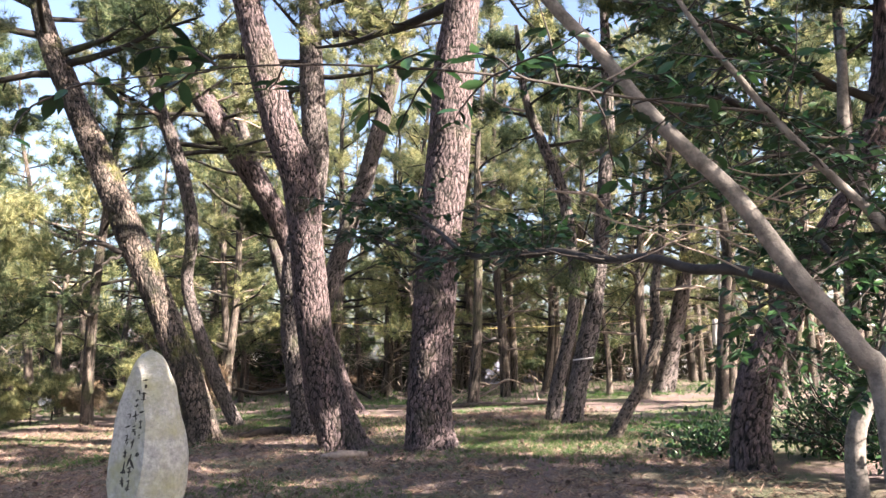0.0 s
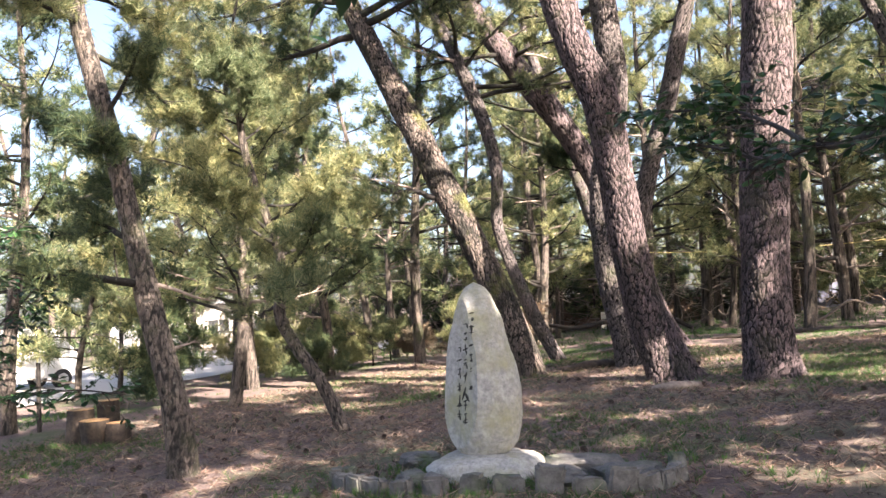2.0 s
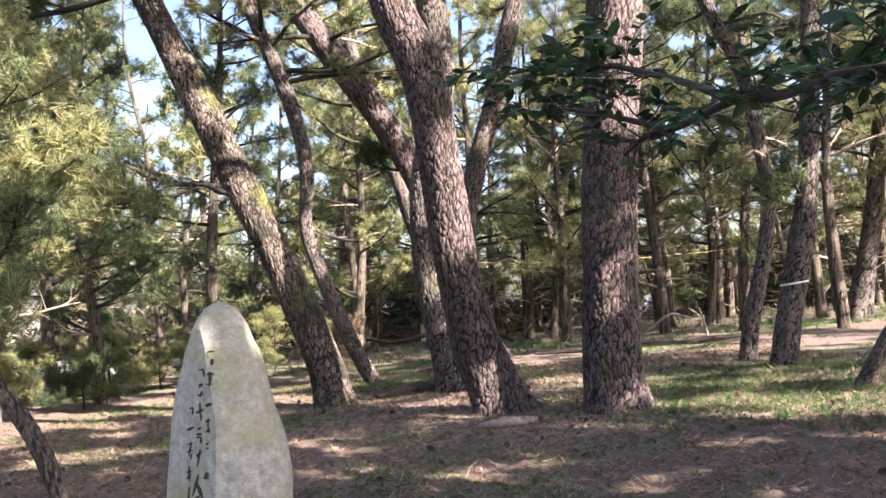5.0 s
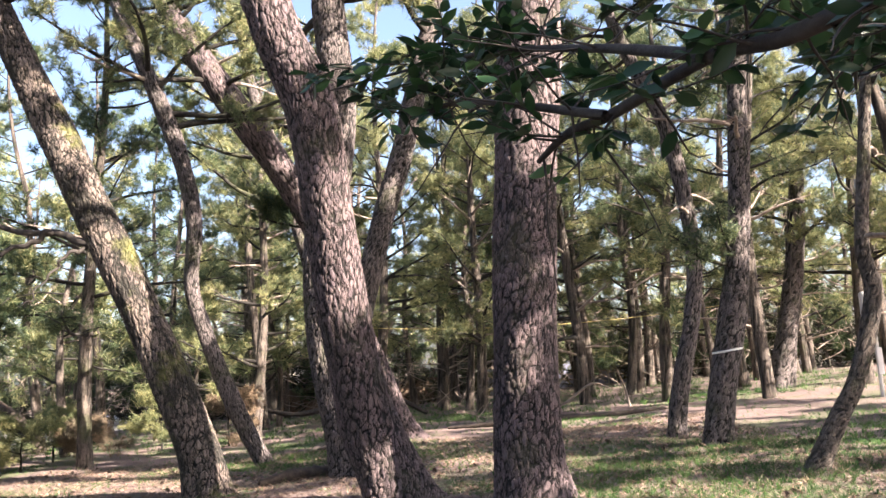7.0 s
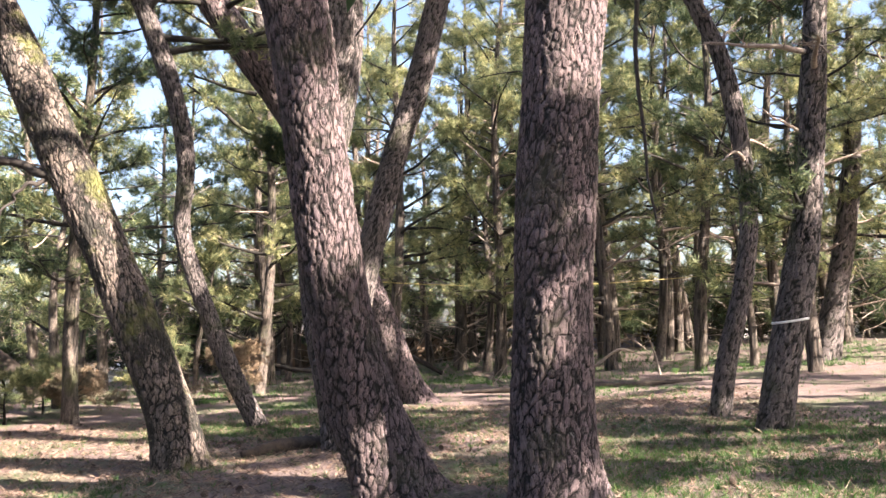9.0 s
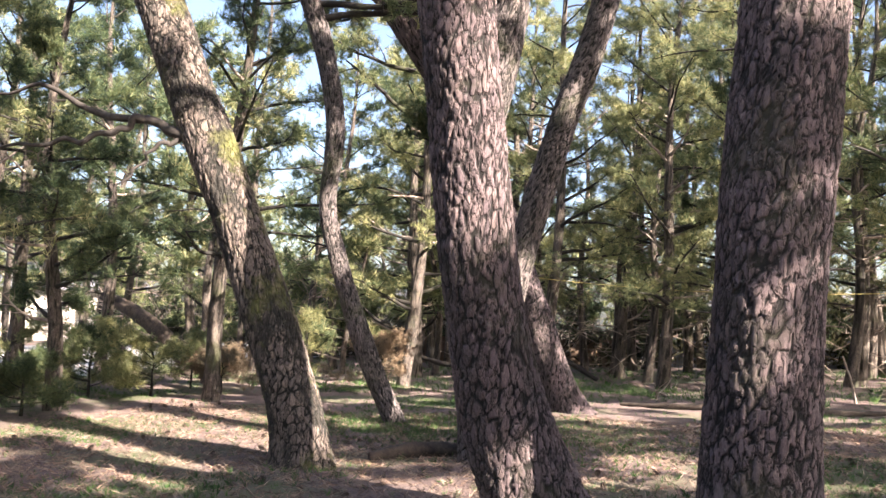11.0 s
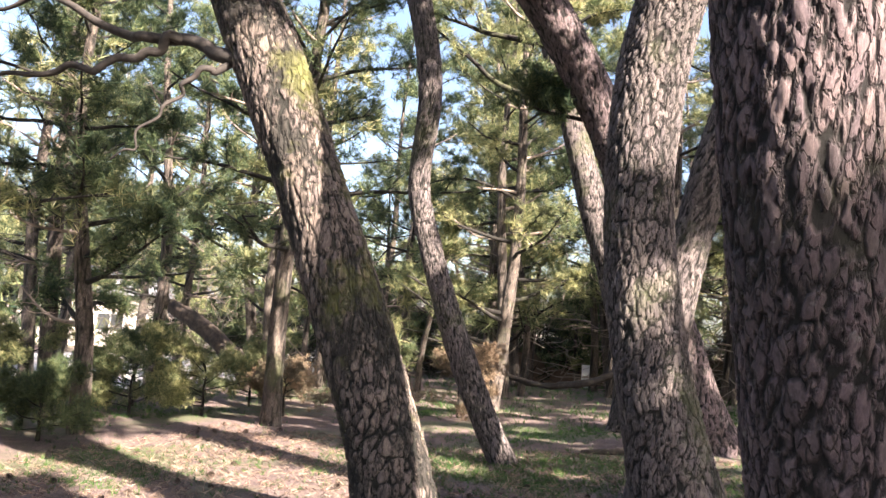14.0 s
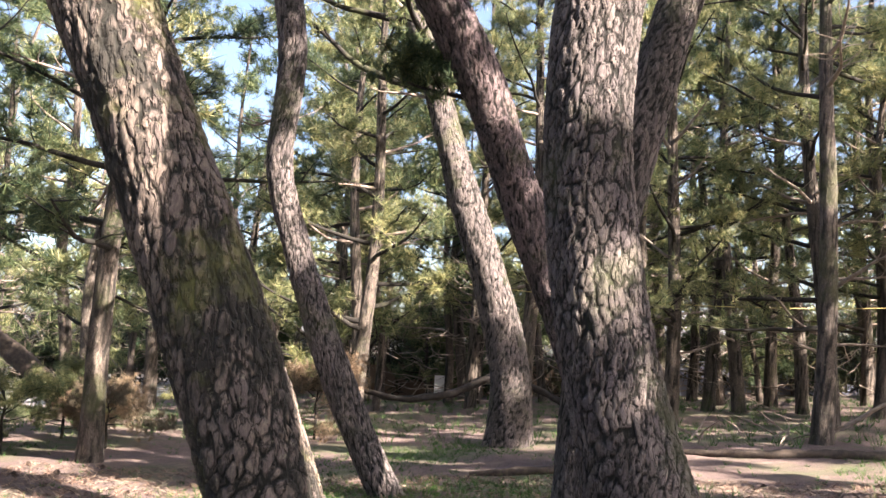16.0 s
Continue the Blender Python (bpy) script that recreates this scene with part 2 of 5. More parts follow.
def spline(pts, n):
    """Catmull-Rom through rows of any width."""
    p = np.asarray(pts, float)
    p = np.vstack([2 * p[0] - p[1], p, 2 * p[-1] - p[-2]])
    out = []
    for u in np.linspace(0, len(p) - 3 - 1e-6, n):
        i = int(u)
        t = u - i
        a, b, c, d = p[i:i + 4]
        out.append(0.5 * (2 * b + (c - a) * t + (2 * a - 5 * b + 4 * c - d) * t * t + (3 * b - a - 3 * c + d) * t ** 3))
    return np.array(out)


def sweep(rows, seg):
    """Points and quads of a tube along rows of x, y, z, radius; also outward directions and arc places."""
    c, r = rows[:, :3], rows[:, 3]
    tan = unit(np.gradient(c, axis=0))
    side = np.cross(tan[0], (0.13, 1, 0.21))
    frames = []
    for t in tan:
        side = unit(side - t * np.dot(side, t))
        frames.append((side, np.cross(t, side)))
    ang = np.linspace(0, 2 * math.pi, seg, endpoint=False)
    out = np.array([np.cos(ang)[:, None] * a + np.sin(ang)[:, None] * b for a, b in frames])
    v = c[:, None, :] + out * r[:, None, None]
    n = len(rows)
    i, j = np.meshgrid(np.arange(n - 1), np.arange(seg), indexing="ij")
    q = np.stack([i * seg + j, i * seg + (j + 1) % seg, (i + 1) * seg + (j + 1) % seg, (i + 1) * seg + j], -1).reshape(-1, 4)
    return v, q, out


def worley(p, scale, seed):
    """Distances to the nearest and second-nearest scattered point, and a chance number of the nearest."""
    p = p * scale
    cell = np.floor(p).astype(np.int64)
    f1 = np.full(len(p), 9.0)
    f2 = np.full(len(p), 9.0)
    tone = np.zeros(len(p))
    for dx in (-1, 0, 1):
        for dy in (-1, 0, 1):
            for dz in (-1, 0, 1):
                c = cell + (dx, dy, dz)
                h = (c[:, 0] * 73856093) ^ (c[:, 1] * 19349663) ^ (c[:, 2] * 83492791) ^ (seed * 7919)
                o = np.stack([((h * k) % 10007) / 10007.0 for k in (31, 57, 113)], -1)
                d = np.linalg.norm(c + o - p, axis=1)
                f2 = np.minimum(f2, np.maximum(f1, d))
                tone = np.where(d < f1, o[:, 0], tone)
                f1 = np.minimum(f1, d)
    return f1, f2, tone


def tube(pts, n, seg):
    v, q, _ = sweep(spline(pts, n), seg)
    return v.reshape(-1, 3), q


def join(parts):
    vs, qs, k = [], [], 0
    for v, q in parts:
        vs.append(v)
        qs.append(q + k)
        k += len(v)
    return np.vstack(vs), np.vstack(qs)


def soup(verts):
    """A mesh of loose triangles."""
    return quads_mesh(verts.reshape(-1, 3), np.arange(verts.size // 3).reshape(-1, 3), False)


def needles(rng, places, ways, count, length, width, spread):
    """Tufts of thin blades: count blades at each place, fanned about its way."""
    n = len(places)
    d = unit(ways[:, None, :] + spread * unit(rng.normal(size=(n, count, 3))))
    ln = length * rng.uniform(0.65, 1.2, (n, count, 1))
    b = places[:, None, :] - ways[:, None, :] * ln * rng.uniform(0, 0.5, (n, count, 1))
    w = unit(np.cross(d, rng.normal(size=(n, count, 3)))) * width * 0.5
    return np.stack([b - w, b + w, b + d * ln], 2).reshape(-1, 3)


LEAF_SHAPE = np.array([(0, 0, 0), (0.28, 0.17, 0.03), (0.62, 0.19, 0.02), (1, 0, -0.08), (0.62, -0.19, 0.02), (0.28, -0.17, 0.03), (0.45, 0, -0.03)])
LEAF_TRIS = np.array([(0, 6, 1), (1, 6, 2), (2, 6, 3), (3, 6, 4), (4, 6, 5), (5, 6, 0)])


def leaves(rng, places, ways, length, flat=0.6):
    """Broad pointed leaves, one at each place, growing along its way."""
    n = len(places)
    d = unit(ways)
    up = unit(np.array((0, 0, 1.0)) * flat + (1 - flat) * rng.normal(size=(n, 3)) + 0.15 * rng.normal(size=(n, 3)))
    s = unit(np.cross(up, d))
    u = np.cross(d, s)
    ln = (length * rng.uniform(0.6, 1.2, n))[:, None, None]
    v = places[:, None, :] + ln * (LEAF_SHAPE[None, :, 0:1] * d[:, None, :] + LEAF_SHAPE[None, :, 1:2] * s[:, None, :] + LEAF_SHAPE[None, :, 2:3] * u[:, None, :])
    f = (np.arange(n)[:, None, None] * 7 + LEAF_TRIS[None]).reshape(-1, 3)
    return quads_mesh(v.reshape(-1, 3), f)


def ground_z(x, y):
    """The lie of the land: it falls gently to the left."""
    x, y = np.asarray(x, float), np.asarray(y, float)
    s = 0.13 + 0.05 * 14 * np.tanh(x / 14)
    return s + 0.035 * np.sin(x * 0.9 + 1.3) * np.sin(y * 0.7) + 0.02 * np.sin(x * 2.3 + y * 1.9)


def box_bm(bm, size, at, bevel=0.0, turn=0.0):
    made = bmesh.ops.create_cube(bm, size=1.0, matrix=Matrix.Translation(at) @ Matrix.Rotation(turn, 4, "Z") @ Matrix.Diagonal((*size, 1)))
    if bevel:
        edges = list({e for v in made["verts"] for e in v.link_edges})
        bmesh.ops.bevel(bm, geom=edges, offset=bevel, segments=2, affect="EDGES")


def part(name, bm, mat, parent=None, label="", smooth=False):
    me = bpy.data.meshes.new("mesh")
    bm.to_mesh(me)
    bm.free()
    if smooth:
        me.polygons.foreach_set("use_smooth", [True] * len(me.polygons))
    return obj(name, me, mat, parent, label)


def box(name, size, at, mat, parent=None, label="", bevel=0.01, turn=0.0):
    bm = bmesh.new()
    box_bm(bm, size, at, bevel, turn)
    return part(name, bm, mat, parent, label)


# ---- ground: one sheet out to the horizon ----
def stretch_axis(lo, hi, step, far):
    mid = np.arange(lo, hi + 1e-6, step)
    grow = np.cumsum(step * 1.22 ** np.arange(1, 44))
    grow = grow[grow < far]
    return np.concatenate([(lo - grow)[::-1], mid, hi + grow])


gx, gy = stretch_axis(-16, 9, 0.22, 1800), stretch_axis(0, 44, 0.22, 1800)
GX, GY = np.meshgrid(gx, gy, indexing="ij")
gi, gj = np.meshgrid(np.arange(len(gx) - 1), np.arange(len(gy) - 1), indexing="ij")
k = len(gy)
gq = np.stack([gi * k + gj, (gi + 1) * k + gj, (gi + 1) * k + gj + 1, gi * k + gj + 1], -1).reshape(-1, 4)
grng = np.random.default_rng(3)
near = ((GX > -18) & (GX < 11) & (GY > -2) & (GY < 46))
GZ = ground_z(GX, GY) + near * grng.normal(0, 0.008, GX.shape)
ground = obj("ground", quads_mesh(np.stack([GX, GY, GZ], -1).reshape(-1, 3), gq), GROUND)
tagged(ground, "brown pine-litter forest floor with thin grass patches", "ground", kind="structure")


# ---- pines ----
def trunk_mesh(rows, seg, n, plate=9.0, depth=0.02, flare=0.35, seed=1):
    """A bark-plated trunk with a flared, rooted foot."""
    s = spline(rows, n)
    v, q, out = sweep(s, seg)
    ang = np.linspace(0, 2 * math.pi, seg, endpoint=False)
    h = np.clip(s[:, 2] - s[0, 2], 0, None)
    lobes = 0.55 + 0.45 * np.cos(5 * ang + seed) + 0.25 * np.cos(3 * ang + 2 * seed)
    foot = flare * np.exp(-h / 0.22)[:, None] * lobes[None] * s[:, 3:4]
    p = v.reshape(-1, 3)
    w = p + 0.03 * np.sin(p[:, [2, 0, 1]] * 9 + seed) + 0.014 * np.sin(p[:, [1, 2, 0]] * 31)
    f1, f2, t1 = worley(w * (1, 1, 0.34), plate, seed)
    g1, g2, t2 = worley(w * (1, 1, 0.42) + 5, plate * 1.8, seed + 1)
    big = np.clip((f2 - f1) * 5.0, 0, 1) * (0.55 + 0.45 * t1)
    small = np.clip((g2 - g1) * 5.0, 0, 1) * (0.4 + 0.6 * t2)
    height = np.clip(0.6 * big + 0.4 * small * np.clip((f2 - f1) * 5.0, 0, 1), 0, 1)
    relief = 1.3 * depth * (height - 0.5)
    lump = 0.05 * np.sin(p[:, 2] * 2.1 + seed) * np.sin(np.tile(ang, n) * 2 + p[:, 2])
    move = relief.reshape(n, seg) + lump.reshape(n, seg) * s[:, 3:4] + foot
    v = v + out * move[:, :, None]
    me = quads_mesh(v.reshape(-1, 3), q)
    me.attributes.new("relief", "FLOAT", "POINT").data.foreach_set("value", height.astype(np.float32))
    return me


def limb_points(rng, start, way, length, sag, wobble=0.12):
    n = 6
    pts = [np.array(start, float)]
    d = unit(np.array(way, float))
    for i in range(n):
        d = unit(d + wobble * rng.normal(size=3) + np.array((0, 0, sag)))
        pts.append(pts[-1] + d * length / n)
    return np.array(pts)


def limb_with_twigs(rng, start, way, length, radius, sag, twigs=7, tufts=4, bare=0.3, coarse=False):
    """One limb: tube parts, and the places and ways of its needle tufts."""
    pts = limb_points(rng, start, way, length, sag)
    rad = np.linspace(radius, radius * 0.25, len(pts))[:, None]
    tubes = [tube(np.hstack([pts, rad]), 7 if coarse else 12, 4 if coarse else 6)]
    places, ways = [], []
    for i in range(twigs):
        u = bare + (1 - bare) * (i + rng.uniform(0, 0.8)) / twigs
        k = min(int(u * (len(pts) - 1)), len(pts) - 2)
        base = pts[k] + (pts[k + 1] - pts[k]) * (u * (len(pts) - 1) - k)
        fwd = unit(pts[k + 1] - pts[k])
        side = unit(np.cross(fwd, (0, 0, 1)) * rng.choice((-1, 1)) + 0.5 * fwd + np.array((0, 0, rng.uniform(-0.1, 0.45))))
        tl = length * rng.uniform(0.18, 0.42) * (1.15 - 0.5 * u)
        tp = limb_points(rng, base, side, tl, 0.05, 0.2)
        tr_ = np.linspace(radius * 0.28, radius * 0.08, len(tp))[:, None]
        if not coarse or i % 3 == 0:
            tubes.append(tube(np.hstack([tp, tr_]), 3 if coarse else 5, 3))
        for j in range(tufts):
            t = 0.3 + 0.7 * (j + 1) / tufts
            m = min(int(t * (len(tp) - 1)), len(tp) - 2)
            places.append(tp[m] + rng.normal(0, 0.05, 3) * tl)
            ways.append(unit(tp[m + 1] - tp[m] + (0, 0, 0.35) + 0.4 * rng.normal(size=3)))
    return tubes, np.array(places), np.array(ways)


def crown_of(tree, rng, rows, z_lo, z_hi, limbs, reach, needle_mat, blades=16, length=0.24, width=0.018, tufts=5, twigs=8, limb_mat=None, sectors=None, dead=0, spread=0.9, tuft_mul=3, sag=0.02, coarse=False):
    """Limbs with twigs, and the needles of the whole crown, as parts of a tree."""
    s = spline(rows, 80)
    P, W = [], []
    for i in range(limbs + dead):
        z = z_lo + (z_hi - z_lo) * (i % limbs + rng.uniform(0, 1)) / limbs if i < limbs else rng.uniform(z_lo * 0.6, (z_lo + z_hi) / 2)
        c = s[np.argmin(abs(s[:, 2] - z))]
        az = rng.uniform(*(sectors or (0, 2 * math.pi)))
        top = (z - z_lo) / max(z_hi - z_lo, 0.1)
        ln = reach * rng.uniform(0.6, 1.1) * (1.0 - 0.45 * max(top, 0)) * (0.6 if i >= limbs else 1)
        way = (math.cos(az), math.sin(az), 0.05 + 0.5 * max(top, 0) + rng.uniform(-0.15, 0.25))
        tubes, p, w = limb_with_twigs(rng, c[:3], way, ln, max(0.012, min(c[3] * 0.4, 0.022 * ln + 0.012)), sag, twigs, tufts, 0.3, coarse)
        obj("limb", quads_mesh(*join(tubes)), (limb_mat or BARK_THIN) if i < limbs else DEAD_WOOD, tree, "" if i < limbs else "bare dead limb")
        if i < limbs:
            P.append(p)
            W.append(w)
    if P:
        P, W = np.vstack(P), np.vstack(W)
        P = np.repeat(P, tuft_mul, 0) + rng.normal(0, 0.11 * (0.5 + length), (len(P) * tuft_mul, 3))
        W = unit(np.repeat(W, tuft_mul, 0) + 0.6 * rng.normal(size=(len(P), 3)))
        crown = obj("crown", soup(needles(rng, P, W, blades, length, width, spread)), needle_mat, tree)
        tagged(crown, kind="stuff")


def pine(rows, mat, label, seg=40, n=90, plate=14.0, depth=0.012, flare=0.35, seed=1, group=""):
    tree = new("pine_tree")
    tagged(tree, label, "tree", group)
    z0 = rows[0][2] - 0.15
    rows = [(rows[0][0], rows[0][1], z0, rows[0][3])] + list(rows[1:] if rows[1][2] > z0 + 0.2 else rows[2:])
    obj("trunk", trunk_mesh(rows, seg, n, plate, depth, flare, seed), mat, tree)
    return tree, rows


# centre lines: x, y, z, radius
A = [(-4.89, 17.53, -0.12, 0.375), (-5.04, 17.51, 0.45, 0.335), (-5.21, 17.49, 0.95, 0.322), (-5.63, 17.42, 2.05, 0.302), (-6.26, 17.40, 3.45, 0.295), (-6.81, 17.34, 4.62, 0.297), (-7.18, 17.33, 5.45, 0.295), (-7.82, 17.27, 6.80, 0.270), (-8.65, 17.26, 8.60, 0.220), (-9.27, 17.38, 10.50, 0.120)]
A2 = [(-5.39, 22.47, -0.15, 0.187), (-5.87, 22.43, 0.60, 0.186), (-6.36, 22.38, 1.75, 0.180), (-6.71, 22.33, 2.75, 0.160), (-6.95, 22.28, 3.70, 0.159), (-6.86, 22.22, 5.10, 0.174), (-7.16, 22.14, 6.60, 0.184), (-7.70, 22.07, 8.10, 0.174), (-8.45, 21.88, 10.00, 0.129), (-9.11, 21.69, 12.00, 0.064)]
B1 = [(-1.69, 15.12, 0.03, 0.432), (-1.81, 15.08, 0.33, 0.378), (-2.05, 14.96, 1.03, 0.348), (-2.22, 14.71, 2.07, 0.31), (-2.34, 14.38, 3.45, 0.3), (-2.46, 14.1, 4.70, 0.295), (-2.79, 13.86, 5.60, 0.280), (-3.22, 13.66, 7.20, 0.247), (-3.87, 13.37, 9.50, 0.197), (-4.53, 13.05, 12.00, 0.099)]
B2 = [(-2.81, 18.54, -0.03, 0.426), (-2.97, 18.55, 0.55, 0.373), (-3.18, 18.57, 1.44, 0.324), (-3.31, 18.59, 2.30, 0.300), (-3.35, 18.61, 3.13, 0.300), (-3.27, 18.63, 4.10, 0.299), (-3.07, 18.65, 5.10, 0.308), (-2.97, 18.68, 6.50, 0.316), (-3.09, 18.71, 8.00, 0.284), (-3.21, 18.67, 10.50, 0.210), (-3.18, 18.72, 13.00, 0.084)]
R1 = [(-3.35, 20.6, -0.04, 0.26), (-3.3, 20.7, 1.2, 0.22), (-3.07, 20.9, 2.66, 0.215), (-2.72, 21, 4.1, 0.225), (-2.45, 21, 5.0, 0.225), (-2.14, 21, 5.9, 0.225), (-1.75, 21, 7.4, 0.21), (-1.3, 21, 9.2, 0.16), (-1.0, 21, 11.5, 0.07)]
C = [(-0.13, 14.27, 0.12, 0.424), (-0.18, 14.27, 0.65, 0.368), (-0.16, 14.28, 1.50, 0.364), (-0.10, 14.28, 2.65, 0.365), (-0.01, 14.29, 3.85, 0.363), (0.12, 14.30, 5.20, 0.365), (0.22, 14.31, 6.80, 0.352), (0.38, 14.31, 8.20, 0.316), (0.56, 14.33, 10.50, 0.245), (0.63, 14.34, 13.50, 0.102)]
D = [(-4.55, 28.4, -0.1, 0.43), (-4.55, 28.3, 1.2, 0.385), (-4.95, 28.2, 2.85, 0.33), (-5.5, 28.1, 4.5, 0.295), (-6.0, 28.0, 6.2, 0.25), (-6.55, 28.0, 7.9, 0.23), (-7.2, 28, 10, 0.15), (-7.6, 28, 12, 0.07)]
D2 = [(-2.62, 25, -0.02, 0.39), (-3.08, 25, 0.8, 0.32), (-3.46, 25, 1.86, 0.3), (-3.8, 25, 2.7, 0.3), (-4.4, 24.8, 4.3, 0.32), (-4.8, 24.5, 5.4, 0.34), (-5.55, 24, 6.8, 0.35), (-6.6, 23.6, 8.4, 0.34), (-7.6, 23.3, 10, 0.28), (-8.6, 23, 12, 0.15)]
E1 = [(2.55, 20, 0.08, 0.175), (2.7, 20, 0.96, 0.155), (3.03, 20, 2.26, 0.15), (3.17, 20, 3.32, 0.135), (3.1, 20, 4.5, 0.14), (2.87, 20, 5.85, 0.135), (2.45, 20, 6.9, 0.125), (2.0, 20, 8.2, 0.1), (1.8, 20, 10, 0.05)]
E2 = [(2.66, 17.7, 0.15, 0.225), (2.85, 17.7, 1.08, 0.21), (3.1, 17.7, 2.14, 0.205), (3.3, 17.7, 3.23, 0.165), (3.42, 17.7, 4.34, 0.155), (3.5, 17.7, 5.4, 0.152), (3.6, 17.7, 6.7, 0.145), (3.6, 17.7, 8.5, 0.11), (3.5, 17.7, 10.5, 0.05)]
F = [(2.85, 14.5, 0.26, 0.125), (3.21, 14.5, 0.78, 0.107), (3.52, 14.5, 1.32, 0.095), (3.78, 14.5, 2.19, 0.092), (3.73, 14.5, 2.77, 0.08), (3.9, 14.5, 3.95, 0.07), (4.04, 14.5, 5.1, 0.06), (4.2, 14.5, 7, 0.03)]
G = [(3.82, 10.3, 0.3, 0.25), (3.8, 10.3, 0.9, 0.22), (3.96, 10.3, 1.55, 0.225), (4.25, 10.3, 2.08, 0.21), (4.6, 10.3, 2.7, 0.19), (5.2, 10.2, 3.8, 0.17), (5.6, 10.1, 5.2, 0.15), (5.6, 10, 7.5, 0.08)]
H = [(-5.9, 7.8, -0.2, 0.165), (-6.01, 7.8, 0.56, 0.142), (-6.28, 7.8, 1.53, 0.135), (-6.48, 7.8, 2.33, 0.123), (-6.72, 7.8, 3.3, 0.118), (-6.98, 7.8, 4.16, 0.11), (-7.28, 7.8, 5.2, 0.1), (-7.6, 7.8, 7, 0.07), (-7.8, 7.8, 8.5, 0.03)]
I = [(-5.4, 10.5, -0.14, 0.1), (-5.8, 10.5, 0.51, 0.09), (-6.2, 10.5, 1.05, 0.086), (-6.42, 10.5, 1.45, 0.083), (-6.38, 10.5, 1.9, 0.075), (-6.42, 10.5, 2.4, 0.065), (-6.9, 10.5, 3.8, 0.055), (-7.1, 10.6, 5.2, 0.03)]
K = [(8.0, 31, 0.45, 0.42), (8.3, 31, 1.74, 0.33), (8.6, 31, 3, 0.3), (8.9, 31, 4.6, 0.28), (9.2, 31, 7, 0.22), (9.3, 31, 10, 0.1)]
GROVE = "old pines of the grove"
rng = np.random.default_rng(11)

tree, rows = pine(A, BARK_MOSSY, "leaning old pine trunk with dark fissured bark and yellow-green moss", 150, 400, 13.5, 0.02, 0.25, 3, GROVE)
crown_of(tree, rng, rows, 7.6, 10.3, 14, 4.0, NEEDLES_DEEP)
# forked bare limb on the shaded side
st = np.array((-6.55, 17.33, 3.85))
for pts in ([(0, 0, 0, 0.085), (-0.28, -0.05, -0.02, 0.07), (-0.7, -0.12, 0.16, 0.055), (-1.2, -0.2, 0.2, 0.045), (-2.0, -0.3, 0.5, 0.03), (-3.0, -0.5, 0.55, 0.012)],
            [(-0.7, -0.12, 0.16, 0.05), (-1.1, -0.3, -0.05, 0.038), (-1.7, -0.5, -0.2, 0.03), (-2.6, -0.8, -0.3, 0.012)],
            [(-0.12, -0.02, -0.02, 0.04), (-0.3, -0.2, -0.2, 0.03), (-0.5, -0.3, -0.35, 0.02), (-0.75, -0.4, -0.75, 0.012), (-1.0, -0.5, -1.0, 0.006)]):
    a = np.array(pts)
    a = spline(a, 14)
    a[1:, :3] += rng.normal(0, 0.03, (13, 3))
    a[:, :3] += st
    obj("limb", quads_mesh(*tube(a, 50, 9)), DARK_BARK, tree, "bare dark forked limb")
tree, rows = pine(A2, BARK_GREY, "slender curved pine with lichened grey bark", 64, 220, 17, 0.014, 0.25, 5, GROVE)
crown_of(tree, rng, rows, 7.0, 11.8, 14, 3.6, NEEDLES, dead=2)
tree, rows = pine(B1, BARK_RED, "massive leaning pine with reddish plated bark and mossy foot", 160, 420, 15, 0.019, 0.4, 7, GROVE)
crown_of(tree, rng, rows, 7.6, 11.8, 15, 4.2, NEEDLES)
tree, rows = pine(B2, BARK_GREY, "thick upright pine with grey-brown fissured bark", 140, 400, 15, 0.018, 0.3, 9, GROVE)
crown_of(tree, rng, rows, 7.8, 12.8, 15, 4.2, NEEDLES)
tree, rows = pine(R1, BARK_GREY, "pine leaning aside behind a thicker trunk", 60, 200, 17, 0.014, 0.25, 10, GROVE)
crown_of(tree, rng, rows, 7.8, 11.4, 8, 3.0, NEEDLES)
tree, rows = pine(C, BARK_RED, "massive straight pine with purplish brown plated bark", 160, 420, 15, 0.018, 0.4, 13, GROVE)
crown_of(tree, rng, rows, 8.0, 13.2, 16, 4.4, NEEDLES)
tree, rows = pine(D, BARK_GREY, "leaning pine with pale sunlit bark", 64, 200, 12, 0.014, 0.35, 15, GROVE)
crown_of(tree, rng, rows, 6.2, 11.5, 16, 3.6, NEEDLES, dead=4)
tree, rows = pine(D2, BARK_RED, "strongly leaning pine with red-brown upper bark", 64, 220, 15, 0.016, 0.4, 17, GROVE)
crown_of(tree, rng, rows, 7.6, 11.8, 14, 3.8, NEEDLES, dead=3)
crown_of(tree, rng, rows, 5.0, 5.5, 3, 2.2, NEEDLES_DEEP, blades=20, sectors=(2.7, 3.6), tuft_mul=2)
tree, rows = pine(E1, BARK_GREY, "thin wavy pine beside a banded one", 44, 180, 15, 0.008, 0.3, 19, GROVE)
crown_of(tree, rng, rows, 6.8, 9.8, 8, 2.4, NEEDLES_DEEP, dead=5)
tree, rows = pine(E2, BARK_GREY, "bent dark pine with white tape round its trunk", 64, 240, 12, 0.014, 0.3, 21, GROVE)
crown_of(tree, rng, rows, 6.6, 10.3, 9, 2.6, NEEDLES_DEEP, dead=5)
crown_of(tree, rng, rows, 2.95, 3.1, 2, 1.7, NEEDLES_DEEP, blades=14, length=0.17, width=0.012, sectors=(2.8, 3.5), tuft_mul=2)
tree, rows = pine(F, BARK_THIN, "thin S-curved young pine", 28, 140, 18, 0.006, 0.3, 23, GROVE)
